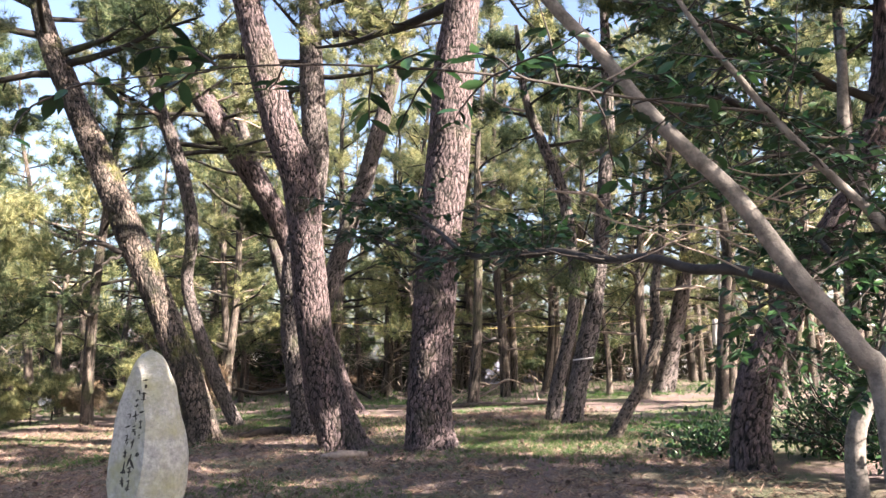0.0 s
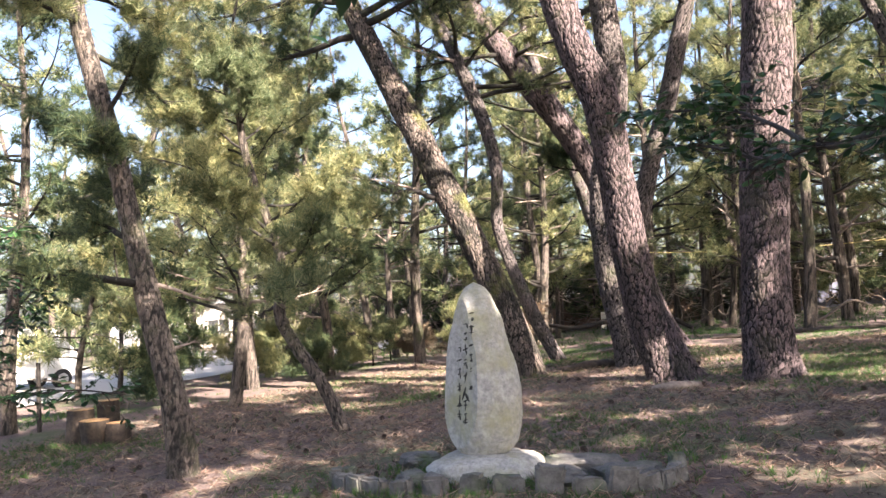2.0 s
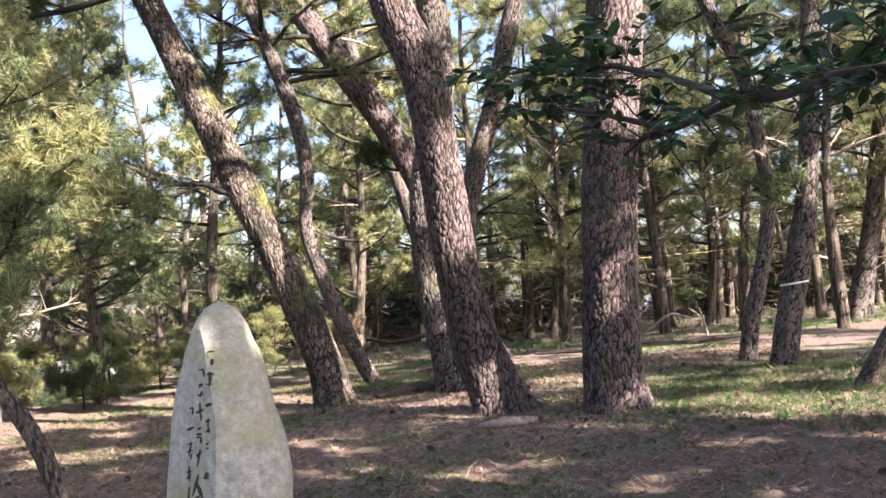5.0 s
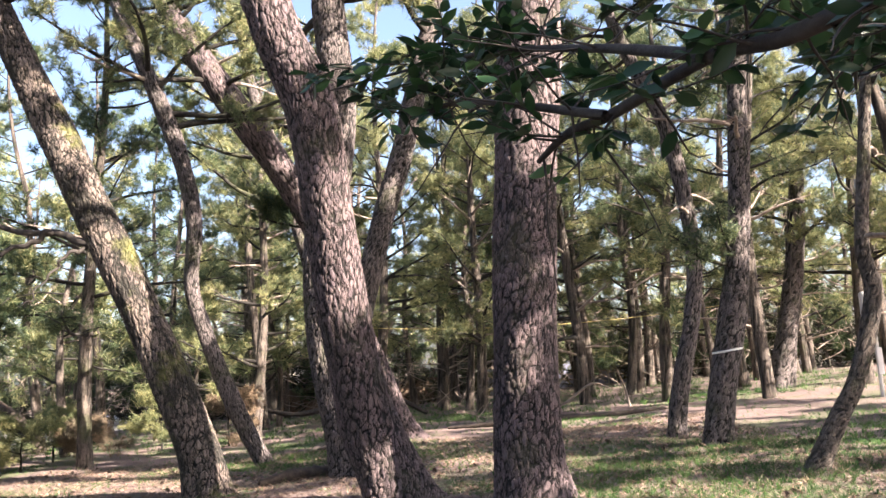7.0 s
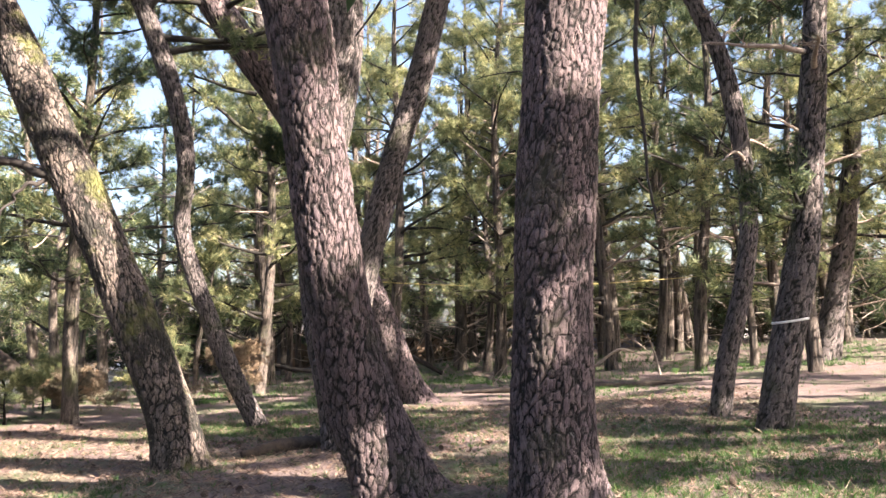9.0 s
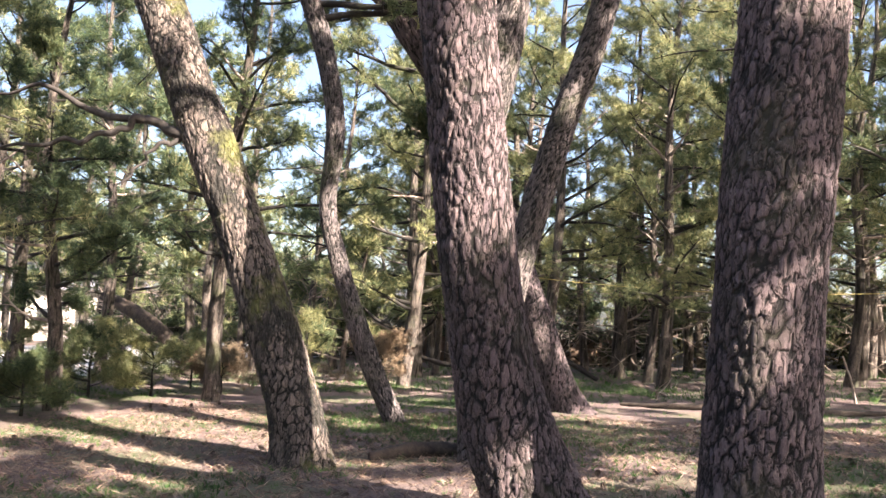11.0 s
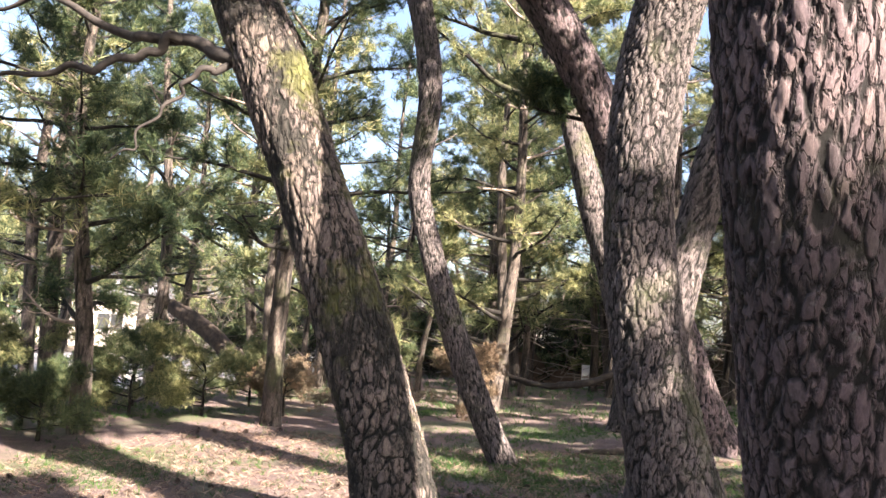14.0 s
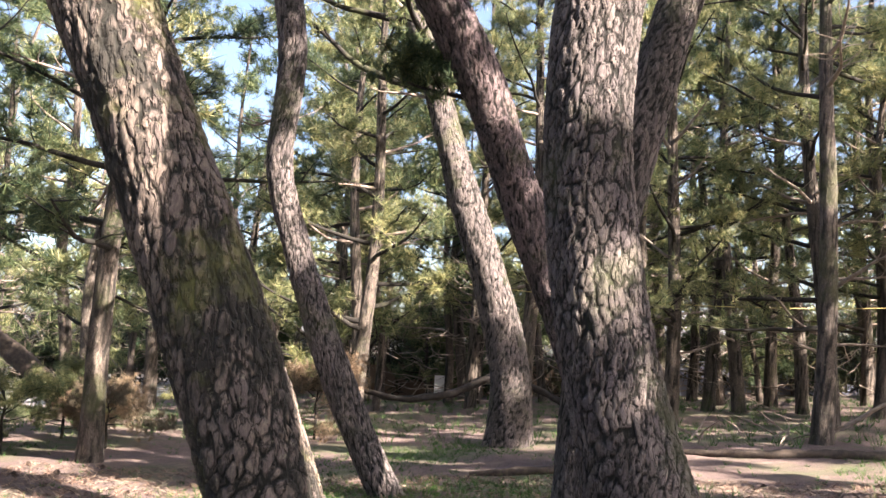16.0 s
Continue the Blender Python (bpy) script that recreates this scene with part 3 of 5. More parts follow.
crown_of(tree, rng, rows, 4.4, 6.8, 8, 1.8, NEEDLES_DEEP, dead=5, twigs=6)
tree, rows = pine(G, BARK_RED, "scarred trunk bending into dark foliage", 60, 160, 14, 0.02, 0.3, 25, GROVE)
crown_of(tree, rng, rows, 4.5, 7.2, 8, 2.6, NEEDLES_DEEP)
tree, rows = pine(H, BARK_THIN, "slim leaning pine with flaking bark", 44, 200, 14, 0.008, 0.25, 27, GROVE)
crown_of(tree, rng, rows, 4.3, 8.2, 12, 2.4, NEEDLES, twigs=9, blades=26, length=0.18, width=0.009)
crown_of(tree, rng, rows, 1.9, 3.9, 6, 1.7, NEEDLES_DEEP, twigs=8, dead=2, blades=26, length=0.18, width=0.009)
tree, rows = pine(I, BARK_THIN, "small crooked pine with low dense boughs", 26, 110, 18, 0.006, 0.25, 29, GROVE)
crown_of(tree, rng, rows, 1.5, 5.0, 22, 2.3, NEEDLES, twigs=9, tufts=5, blades=26, length=0.18, width=0.009)
tree, rows = pine(K, BARK_GREY, "pine on the far side of the clearing", 40, 90, 13, 0.012, 0.4, 31, GROVE)
crown_of(tree, rng, rows, 4.5, 9.8, 10, 3.2, NEEDLES, dead=4)

# white tape round the bent pine
tp = []
for i in range(40):
    a = 2 * math.pi * i / 40
    tp.append((2.98 + 0.225 * math.cos(a), 17.7 + 0.225 * math.sin(a), 1.66 + 0.03 * math.cos(a)))
for name, wide in (("plastic_tape", 0.03),):
    v = [(x, y, z + s * wide) for x, y, z in tp for s in (-0.5, 0.5)]
    q = [(2 * i, 2 * ((i + 1) % 40), 2 * ((i + 1) % 40) + 1, 2 * i + 1) for i in range(40)]
    ob = obj(name, mesh_from(v, q), TAPE)
    sol = ob.modifiers.new("thick", "SOLIDIFY")
    sol.thickness = 0.006
    tagged(ob, "white plastic tape tied round a pine trunk", "tape")


# ---- wood beyond: pines of a few growth forms, set out over the far ground ----
def far_or_shade_pine(seed, height, lean, bare_to, reach, mat, limbs, dead, blades=13, width=0.032):
    r = np.random.default_rng(seed)
    rad = 0.05 + height * 0.009
    rows = [(lean * (z / height) ** 1.5 * height + 0.18 * math.sin(z * 0.8 + seed), 0.12 * math.sin(z * 0.7 + 2 * seed), z, rad * (1 - 0.85 * z / height)) for z in np.linspace(0, height, 8)]
    tree, rows = pine(rows, BARK_THIN, "thin pine for the wood's edge and for added unseen shade trees", 9, 22, 14, 0.01, 0.3, seed, "pines of the far wood")
    crown_of(tree, r, rows, bare_to, height * 0.97, limbs, reach, mat, blades=blades, length=0.42, width=width, twigs=6, tufts=4, tuft_mul=1, dead=dead, coarse=True, spread=1.1)
    return tree


kinds = [far_or_shade_pine(101, 13, 0.1, 3.2, 3.0, NEEDLES, 24, 5), far_or_shade_pine(102, 15, -0.08, 4.0, 3.2, NEEDLES_DEEP, 26, 6),
         far_or_shade_pine(103, 9, 0.18, 1.8, 2.7, NEEDLES, 22, 4), far_or_shade_pine(104, 17, -0.15, 6.0, 3.4, NEEDLES, 26, 9),
         far_or_shade_pine(105, 6, 0.1, 0.7, 2.3, NEEDLES, 20, 2), far_or_shade_pine(106, 14, 0.05, 2.4, 3.0, NEEDLES, 26, 12), far_or_shade_pine(107, 3.6, 0.1, 0.3, 1.9, NEEDLES_DEEP, 18, 5),
         # the last, dense and broad-bladed, only serves the added shade trees
         far_or_shade_pine(108, 14, 0.04, 5.5, 3.4, NEEDLES_DEEP, 12, 2, 22, 0.1)]
spots = []


def mid_pine(seed, at, height, lean, bare_to, reach, mat, limbs, dead):
    """A pine standing near enough for its tufts to be told apart."""
    r = np.random.default_rng(seed)
    z0 = float(ground_z(*at))
    rows = [(at[0] + lean * (u ** 1.4) * height + 0.15 * math.sin(u * 7 + seed), at[1] + 0.15 * math.sin(u * 6 + 2 * seed), z0 + u * height, (0.06 + height * 0.009) * (1 - 0.85 * u)) for u in np.linspace(0, 1, 8)]
    tree, rows = pine(rows, BARK_THIN, "bushy pine with yellow-green needle tufts", 24, 70, 15, 0.01, 0.3, seed, "bushy pines beside the grove")
    crown_of(tree, r, rows, z0 + bare_to, z0 + height * 0.97, limbs, reach, mat, blades=16, length=0.23, width=0.014, twigs=8, tufts=5, tuft_mul=2, dead=dead, spread=1.0)
    return tree


mids = {}
for sd, at, h, ln, lo, rc, mt, nl, dd in [(201, (-10.2, 14.6), 8.5, 0.05, 1.6, 3.0, NEEDLES, 28, 4), (202, (-12.0, 21.3), 10, -0.03, 1.5, 2.6, NEEDLES_DEEP, 24, 4), (203, (-12.5, 18.5), 10, 0.06, 1.8, 3.2, NEEDLES, 30, 5), (204, (-10.4, 24.5), 14, 0.04, 3.0, 3.4, NEEDLES_DEEP, 28, 6), (205, (-14.2, 23), 12, -0.05, 2.2, 3.2, NEEDLES_DEEP, 28, 6), (206, (-12.5, 11.5), 9, 0.03, 2.2, 2.8, NEEDLES_DEEP, 22, 3),
                                          (207, (-8.3, 31.5), 14.5, 0.05, 1.6, 3.5, NEEDLES, 32, 6), (208, (-1.2, 33.5), 15, 0.04, 2.0, 3.3, NEEDLES, 32, 12), (209, (2.2, 33), 16, -0.03, 2.2, 3.5, NEEDLES, 32, 12), (210, (6.5, 27.5), 14, 0.05, 3.4, 3.4, NEEDLES, 30, 8), (211, (9.6, 23.5), 14, -0.06, 2.8, 3.4, NEEDLES, 28, 8), (212, (11.2, 26.5), 12.5, 0.05, 4.4, 3.2, NEEDLES, 26, 8), (213, (-4.6, 34), 16, 0.03, 3.0, 3.5, NEEDLES, 32, 8), (214, (0.9, 28.6), 15, 0.05, 6.2, 3.4, NEEDLES, 24, 6), (215, (-9.4, 35.5), 15, -0.02, 4.5, 3.2, NEEDLES_DEEP, 22, 4), (216, (7.8, 34.5), 16, 0.03, 3.5, 3.6, NEEDLES, 30, 8), (217, (12.4, 33), 16, -0.03, 3.5, 3.6, NEEDLES, 28, 6), (218, (4.7, 30.5), 14.5, 0.04, 5.0, 3.4, NEEDLES_DEEP, 26, 6)]:
    mids[sd] = (mid_pine(sd, at, h, ln, lo, rc, mt, nl, dd), at)
# the same growth forms again, filling the wood behind the clearing
for sd, x, y, rz in [(208, -6.4, 38.5, 70), (209, -2.6, 39.5, 200), (213, 1.2, 38.2, 120), (216, 3.1, 41.5, 260), (207, -10.9, 40.2, 150), (217, 9.8, 38.6, 60), (208, 6.0, 42.4, 310), (204, -13.8, 38.8, 90), (204, -17.2, 29.5, 220), (215, -15.4, 35.2, 20), (205, -20.4, 34.8, 140), (218, 14.6, 29.0, 80), (209, 16.2, 36.5, 30), (216, -0.4, 43.8, 100), (213, 10.4, 30.2, 240), (214, -7.0, 43.6, 10), (217, -12.6, 44.2, 290), (207, 12.9, 42.2, 190), (218, 0.74, 38.7, 40), (218, 3.0, 38.4, 160), (214, 4.67, 37.05, 285), (214, 0.88, 45.2, 330)]:
    ob, (ox, oy) = mids[sd]
    m = pose(x, y, float(ground_z(x, y)), 0, 0, rz) @ Matrix.Translation((-ox, -oy, -float(ground_z(ox, oy))))
    copy_thing(ob, m)
# trees that stand clear in front of the wood
for x, y, k_, rz, s in [(-3.1, 41, 0, 40, 0.9), (-4.6, 44, 5, 120, 1), (-9.2, 38, 2, 200, 1.05), (-10.8, 43, 3, 10, 1), (-7.9, 43, 1, 70, 0.9), (4.3, 35.6, 5, 10, 1), (5.8, 30, 2, 100, 0.9), (6.2, 38, 1, 250, 1), (1.4, 42, 3, 300, 1), (-1.6, 36, 5, 30, 0.85),
                       (-17.5, 20, 0, 20, 0.95), (-13.5, 29, 2, 90, 1.1), (-18, 26, 5, 140, 1), (-16.5, 33, 1, 30, 1.0), (-12, 36, 4, 0, 1.1), (-20, 16, 0, 50, 1), (-22, 31, 0, 80, 1), (-25, 38, 1, 130, 1),
                       (12.5, 30, 1, 190, 1), (13, 22, 0, 15, 1), (15, 34, 3, 40, 1)]:
    spots.append((x, y, k_, rz, s))
frng = np.random.default_rng(77)
for row, y0 in enumerate((44, 48, 53)):
    for x0 in np.arange(-46, 38, 3.3):
        x, y = x0 + frng.uniform(-1.3, 1.3), y0 + frng.uniform(-1.8, 1.8)
        if frng.uniform() < (0.12 if row < 2 else 0.4):
            continue
        spots.append((x, y, int(frng.integers(0, 6)), frng.uniform(0, 360), frng.uniform(0.8, 1.25)))
for i in range(26):
    spots.append((-30 + 2.3 * i + frng.uniform(-0.8, 0.8), 49 + frng.uniform(-1.5, 4), 6, frng.uniform(0, 360), frng.uniform(0.8, 1.2)))
# thicket closing the wood: needles coloured dark for its shade, and tangled dead twigs
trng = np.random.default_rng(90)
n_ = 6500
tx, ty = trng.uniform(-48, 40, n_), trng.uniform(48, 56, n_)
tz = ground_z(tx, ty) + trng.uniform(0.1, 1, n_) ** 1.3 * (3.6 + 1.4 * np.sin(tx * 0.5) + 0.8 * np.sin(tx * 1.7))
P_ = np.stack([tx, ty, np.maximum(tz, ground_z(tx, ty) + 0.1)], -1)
tagged(obj("thicket", soup(needles(trng, P_, unit(trng.normal(size=(n_, 3)) + (0, 0, 0.4)), 9, 0.75, 0.07, 1.1)), THICKET_SHADE), "dense thicket closing the pine wood, its shade in the dark colour", "thicket", kind="stuff")
n_ = 5200
tx, ty = trng.uniform(-60, 50, n_), trng.uniform(57, 66, n_)
P_ = np.stack([tx, ty, 2.0 + 5.0 * (1 + 0.35 * np.sin(tx * 0.31) + 0.25 * np.sin(tx * 0.83)) * trng.uniform(0, 1.5, n_)], -1)
tagged(obj("far_canopy", soup(needles(trng, P_, unit(trng.normal(size=(n_, 3)) + (0, 0, 0.4)), 8, 1.0, 0.12, 1.1)), NEEDLES), "yellow-green canopy of the distant pine wood", "canopy", kind="stuff")
tt = []
for i in range(1500):
    x, y = trng.uniform(-30, 24), trng.uniform(38, 51)
    z = float(ground_z(x, y)) + trng.uniform(0.2, 5.0)
    tp = limb_points(trng, (x, y, z), trng.normal(size=3) * (1, 0.6, 0.3), trng.uniform(0.7, 2.4), 0.0, 0.25)
    tt.append(tube(np.hstack([tp, np.linspace(0.022, 0.006, 7)[:, None]]), 5, 3))
tagged(obj("dead_twigs", quads_mesh(*join(tt)), DEAD_WOOD), "tangle of bare dead twigs between the trunks", "twigs", kind="stuff")
n_ = 3000
tx, ty = trng.uniform(-46, -36, n_), trng.uniform(-10, 50, n_)
P_ = np.stack([tx, ty, ground_z(tx, ty) + trng.uniform(0.1, 7.5, n_)], -1)
tagged(obj("thicket", soup(needles(trng, P_, unit(trng.normal(size=(n_, 3)) + (0, 0, 0.4)), 9, 0.8, 0.08, 1.1)), NEEDLES_DEEP), "dense green thicket beyond the lane", "thicket", kind="stuff")
for x, y, k_, rz, s in [(-31, 14, 0, 30, 1), (-33, 21, 5, 80, 1), (-30, 27, 1, 10, 1), (-35, 33, 0, 60, 1.1), (-29, 6, 5, 100, 0.9), (-16.5, 17, 4, 40, 0.9), (-14.6, 16.2, 4, 140, 0.7), (-12.8, 15.6, 6, 100, 0.6), (-16, 19.5, 6, 100, 0.9), (-18.5, 14, 4, 200, 0.9)]:
    spots.append((x, y, k_, rz, s))
# mostly unseen trees added about and behind the walker; crowns break up the sun
for x, y, rz, s in [(6.5, -3, 140, 1.0), (12, 0, 200, 1.1), (11, 13, 280, 1.0), (2, -6, 30, 1.1), (15, 16, 170, 1.1), (8, 16, 220, 1.0), (-6, -4, 10, 1.0), (9, -8, 120, 1.1), (-11, 3, 40, 1.0), (4, 0.3, 45, 0.9), (-3, -4, 0, 1.0), (-9, -1, 70, 1.0), (12.5, 20, 10, 1.0), (6.6, 19.5, 150, 0.9), (17, 11, 35, 1.1), (7, 3, 0, 1.0), (13.5, 3.2, 5, 1.0), (9.2, 0.6, 95, 0.95), (12, -4, 250, 1.05), (5.8, 6.2, 60, 0.85), (5.2, 3.4, 200, 0.75), (9.4, 4.2, 310, 0.95), (15.5, 0, 300, 1.1), (2.8, 1.7, 75, 0.9), (8.6, 7.2, 15, 0.85), (14.8, 9.2, 255, 1.0), (12.6, 11.0, 200, 0.95), (10.9, 6.3, 110, 0.9)]:
    k_ = 7
    spots.append((x, y, k_, rz, s))
used = set()
for x, y, k_, rz, s in spots:
    m = pose(x, y, float(ground_z(x, y)), 0, 0, rz)
    if k_ not in used:
        used.add(k_)
        kinds[k_].matrix_basis = m
        kinds[k_].scale = (s, s, s)
    else:
        ob = copy_thing(kinds[k_], m)
        ob.scale = (s, s, s)


# ---- inscribed stone and its bed ----
def boulder(rng, size, at, turn=0.0, sub=3, rough=0.12, flat=0.0):
    bm = bmesh.new()
    bmesh.ops.create_icosphere(bm, subdivisions=sub, radius=1.0)
    off = Vector(rng.uniform(-50, 50, 3))
    for v in bm.verts:
        d = v.co.normalized()
        k = 1 + rough * noise.noise(d * 1.3 + off) + rough * 0.6 * noise.noise(d * 3.1 + off) + rough * 0.25 * noise.noise(d * 8 + off)
        d = Vector([math.copysign(abs(c) ** 0.75, c) for c in d]) * k
        v.co = Vector((d.x * size[0], d.y * size[1], max(d.z, -0.9 + flat) * size[2]))
    bmesh.ops.transform(bm, matrix=Matrix.Translation(at) @ Matrix.Rotation(turn, 4, "Z"), verts=bm.verts)
    return bm


srng = np.random.default_rng(21)
SX, SY = -2.42, 7.35


def inscribed_stone():
    """A tall tapering river stone with a flattened, inscribed face."""
    bm = bmesh.new()
    seg, rings = 56, 70
    prof = [(0.0, 0.19), (0.06, 0.25), (0.16, 0.305), (0.32, 0.337), (0.5, 0.333), (0.75, 0.298), (1.0, 0.24), (1.2, 0.185), (1.33, 0.135), (1.41, 0.08), (1.45, 0.0)]
    p = spline([(z, r) for z, r in prof], rings)
    verts = []
    for z, r in p:
        ring = []
        for j in range(seg):
            a = 2 * math.pi * j / seg
            c, s = math.cos(a), math.sin(a)
            x = math.copysign(abs(c) ** 0.9, c) * max(r, 0.002)
            y = math.copysign(abs(s) ** 0.9, s) * max(r, 0.002) * 0.72
            w = Vector((x, y, z))
            k = 0.035 * noise.noise(w * 2.6) + 0.014 * noise.noise(w * 8) + 0.005 * noise.noise(w * 23)
            ring.append(bm.verts.new((x * (1 + 2 * k) - 0.02 * z, y * (1 + 2 * k), z + k)))
        verts.append(ring)
    for i in range(rings - 1):
        for j in range(seg):
            bm.faces.new((verts[i][j], verts[i][(j + 1) % seg], verts[i + 1][(j + 1) % seg], verts[i + 1][j]))
    bm.faces.new(list(reversed(verts[0])))
    bm.faces.new(verts[-1])
    # cut the inscribed face flat
    bmesh.ops.bisect_plane(bm, geom=bm.verts[:] + bm.edges[:] + bm.faces[:], plane_co=FACE_AT, plane_no=FACE_NO, clear_outer=True)
    bmesh.ops.holes_fill(bm, edges=[e for e in bm.edges if e.is_boundary], sides=0)
    bmesh.ops.transform(bm, matrix=Matrix.Translation((SX, SY, 0.215)), verts=bm.verts)
    return bm


FACE_NO = Vector((-0.52, -0.85, 0.07)).normalized()
FACE_AT = FACE_NO * 0.178 + Vector((0, 0, 0.6))
stone = new("inscribed_stone")
tagged(stone, "tall grey standing stone with engraved columns of black writing", "monument")
part("stone_body", inscribed_stone(), STONE, stone, smooth=False)
# strokes of the inscription: the large sign of two legs is a readable "person" sign, the others are plain bars
side = Vector((0, 0, 1)).cross(FACE_NO).normalized()
upv = FACE_NO.cross(side)
f0 = Vector((SX, SY, 0.215)) + FACE_AT + FACE_NO * 0.003


def stroke(u0, v0, u1, v1, w):
    a, b = f0 + side * u0 + upv * v0, f0 + side * u1 + upv * v1
    d = (b - a).normalized()
    n = FACE_NO.cross(d) * w / 2
    bm = bmesh.new()
    lo = [bm.verts.new(p) for p in (a - n * 0.6, a + n * 0.6, (a + b) / 2 + n * 1.2, b + n * 0.25, b - n * 0.25, (a + b) / 2 - n * 1.2)]
    f = bm.faces.new(lo)
    ex = bmesh.ops.extrude_face_region(bm, geom=[f])
    for v in ex["geom"]:
        if isinstance(v, bmesh.types.BMVert):
            v.co -= FACE_NO * 0.012
    bmesh.ops.recalc_face_normals(bm, faces=bm.faces)
    part("engraved_stroke", bm, INK, stone)


krng = random.Random(5)
# cursive columns: a sweeping upright, cross strokes and a dot or hook in each sign
for col, (u, top, cells, size) in enumerate(((0.075, 0.55, 6, 0.052), (0.0, 0.5, 8, 0.06), (-0.08, 0.3, 6, 0.055))):
    for c in range(cells):
        vv = top - 0.115 * c
        if col == 1 and c == 5:
            stroke(u + 0.004, vv + 0.035, u - 0.045, vv - 0.075, 0.02)
            stroke(u - 0.006, vv - 0.012, u + 0.05, vv - 0.08, 0.026)
            continue
        g = size * krng.uniform(0.65, 1.0)
        lean = krng.uniform(-0.3, 0.5) * g
        if krng.random() < 0.75:
            stroke(u + lean * 0.5, vv + g, u - lean * 0.5, vv - g * krng.uniform(0.5, 1.0), krng.uniform(0.01, 0.017))
        for q in range(krng.choice((1, 2, 2, 3))):
            h = krng.uniform(-0.8, 0.8) * g
            wd = krng.uniform(0.3, 0.75) * g
            stroke(u - wd, vv + h, u + wd, vv + h + krng.uniform(0.05, 0.5) * g, krng.uniform(0.007, 0.014))
        if krng.random() < 0.6:
            stroke(u + 0.3 * g, vv - 0.2 * g, u + krng.uniform(-0.2, 0.8) * g, vv - 0.9 * g, krng.uniform(0.008, 0.016))
base = tagged(part("base_stone", boulder(srng, (0.5, 0.42, 0.135), (SX + 0.02, SY, 0.1), 0.15, 4, 0.1), STONE, smooth=True), "pale flat boulder carrying the standing stone", "rock")
for x, y, sx, sy, sz, label in [(-1.62, 7.5, 0.3, 0.24, 0.09, "flat grey rock lying beside the standing stone"), (-1.2, 7.25, 0.24, 0.2, 0.08, "flat grey rock in the stone bed"), (-1.68, 7.05, 0.2, 0.15, 0.07, "small flat rock at the foot of the standing stone"),
                                (-2.95, 6.98, 0.16, 0.13, 0.06, "small mossy rock in the stone bed"), (-3.2, 7.75, 0.2, 0.16, 0.07, "mossy rock behind the stone bed")]:
    tagged(part("rock", boulder(srng, (sx, sy, sz), (x, y, float(ground_z(x, y)) + sz * 0.8), srng.uniform(0, 3), 3, 0.3), ROCK, smooth=False), label, "rock", "rocks of the stone bed")


def slab(rng, at, turn, w, d, h):
    """An upright rough slab of the bed's edge."""
    bm = bmesh.new()
    box_bm(bm, (w, d, h), (0, 0, 0), 0.02)
    bmesh.ops.subdivide_edges(bm, edges=bm.edges[:], cuts=2, use_grid_fill=True)
    off = Vector(rng.uniform(-30, 30, 3))
    for v in bm.verts:
        v.co += 0.035 * noise.noise_vector(v.co * 7 + off) + 0.012 * noise.noise_vector(v.co * 22 + off)
    bmesh.ops.transform(bm, matrix=Matrix.Translation(at) @ Matrix.Rotation(turn, 4, "Z") @ Matrix.Rotation(rng.uniform(-0.12, 0.12), 4, "Y"), verts=bm.verts)
    return bm


for i in range(17):
    a = math.pi * (0.96 + 1.08 * i / 16)
    x, y = -2.3 + 1.45 * math.cos(a), 7.25 + 0.62 * math.sin(a)
    h = srng.uniform(0.26, 0.36)
    tn = math.atan2(0.62 * math.cos(a), -1.45 * math.sin(a))
    tagged(part("edging_stone", slab(srng, (x, y, float(ground_z(x, y)) + h / 2 - 0.14), tn, srng.uniform(0.17, 0.24), 0.12, h), ROCK), "upright mossy edging slab round the monument bed", "edging stone", "edging slabs of the bed")


# ---- broad-leaved tree by the path ----
def bough(tree, pts, mat=PALE_BARK, n=40, seg=10, label=""):
    a = np.array(pts, float)
    obj("limb", quads_mesh(*tube(a, n, seg)), mat, tree, label)
    return spline(a, n)


lrng = np.random.default_rng(8)


def leafy_twigs(tree, rng, path, count, length, per, leaf, mat=DARK_BARK, drop=-0.05, r=0.006, flat=0.6, lowest=-9.0):
    """Side twigs along a path with alternate leaves; returns leaf places and ways."""
    tubes, P, W = [], [], []
    for i in range(count):
        c = path[int(rng.uniform(0.1, 1.0) * (len(path) - 1))][:3]
        w = unit(rng.normal(size=3) * (1, 1, 0.5))
        tp = limb_points(rng, c, w, length * rng.uniform(0.5, 1.2), drop, 0.15)
        tubes.append(tube(np.hstack([tp, np.linspace(r, r * 0.4, len(tp))[:, None]]), 8, 4))
        for j in range(per):
            u = rng.uniform(0.15, 1.0) * (len(tp) - 1)
            m = min(int(u), len(tp) - 2)
            f = unit(tp[m + 1] - tp[m])
            if tp[m][2] < lowest:
                continue
            P.append(tp[m] + (tp[m + 1] - tp[m]) * (u - m))
            W.append(unit(0.6 * f + unit(np.cross(f, (0, 0, 1))) * rng.choice((-1, 1)) + 0.35 * rng.normal(size=3) + (0, 0, -0.15)))
    tagged(obj("twig_spray", quads_mesh(*join(tubes)), mat, tree), kind="stuff")
    tagged(obj("foliage", leaves(rng, np.array(P), np.array(W), leaf, flat), LEAF, tree), kind="stuff")


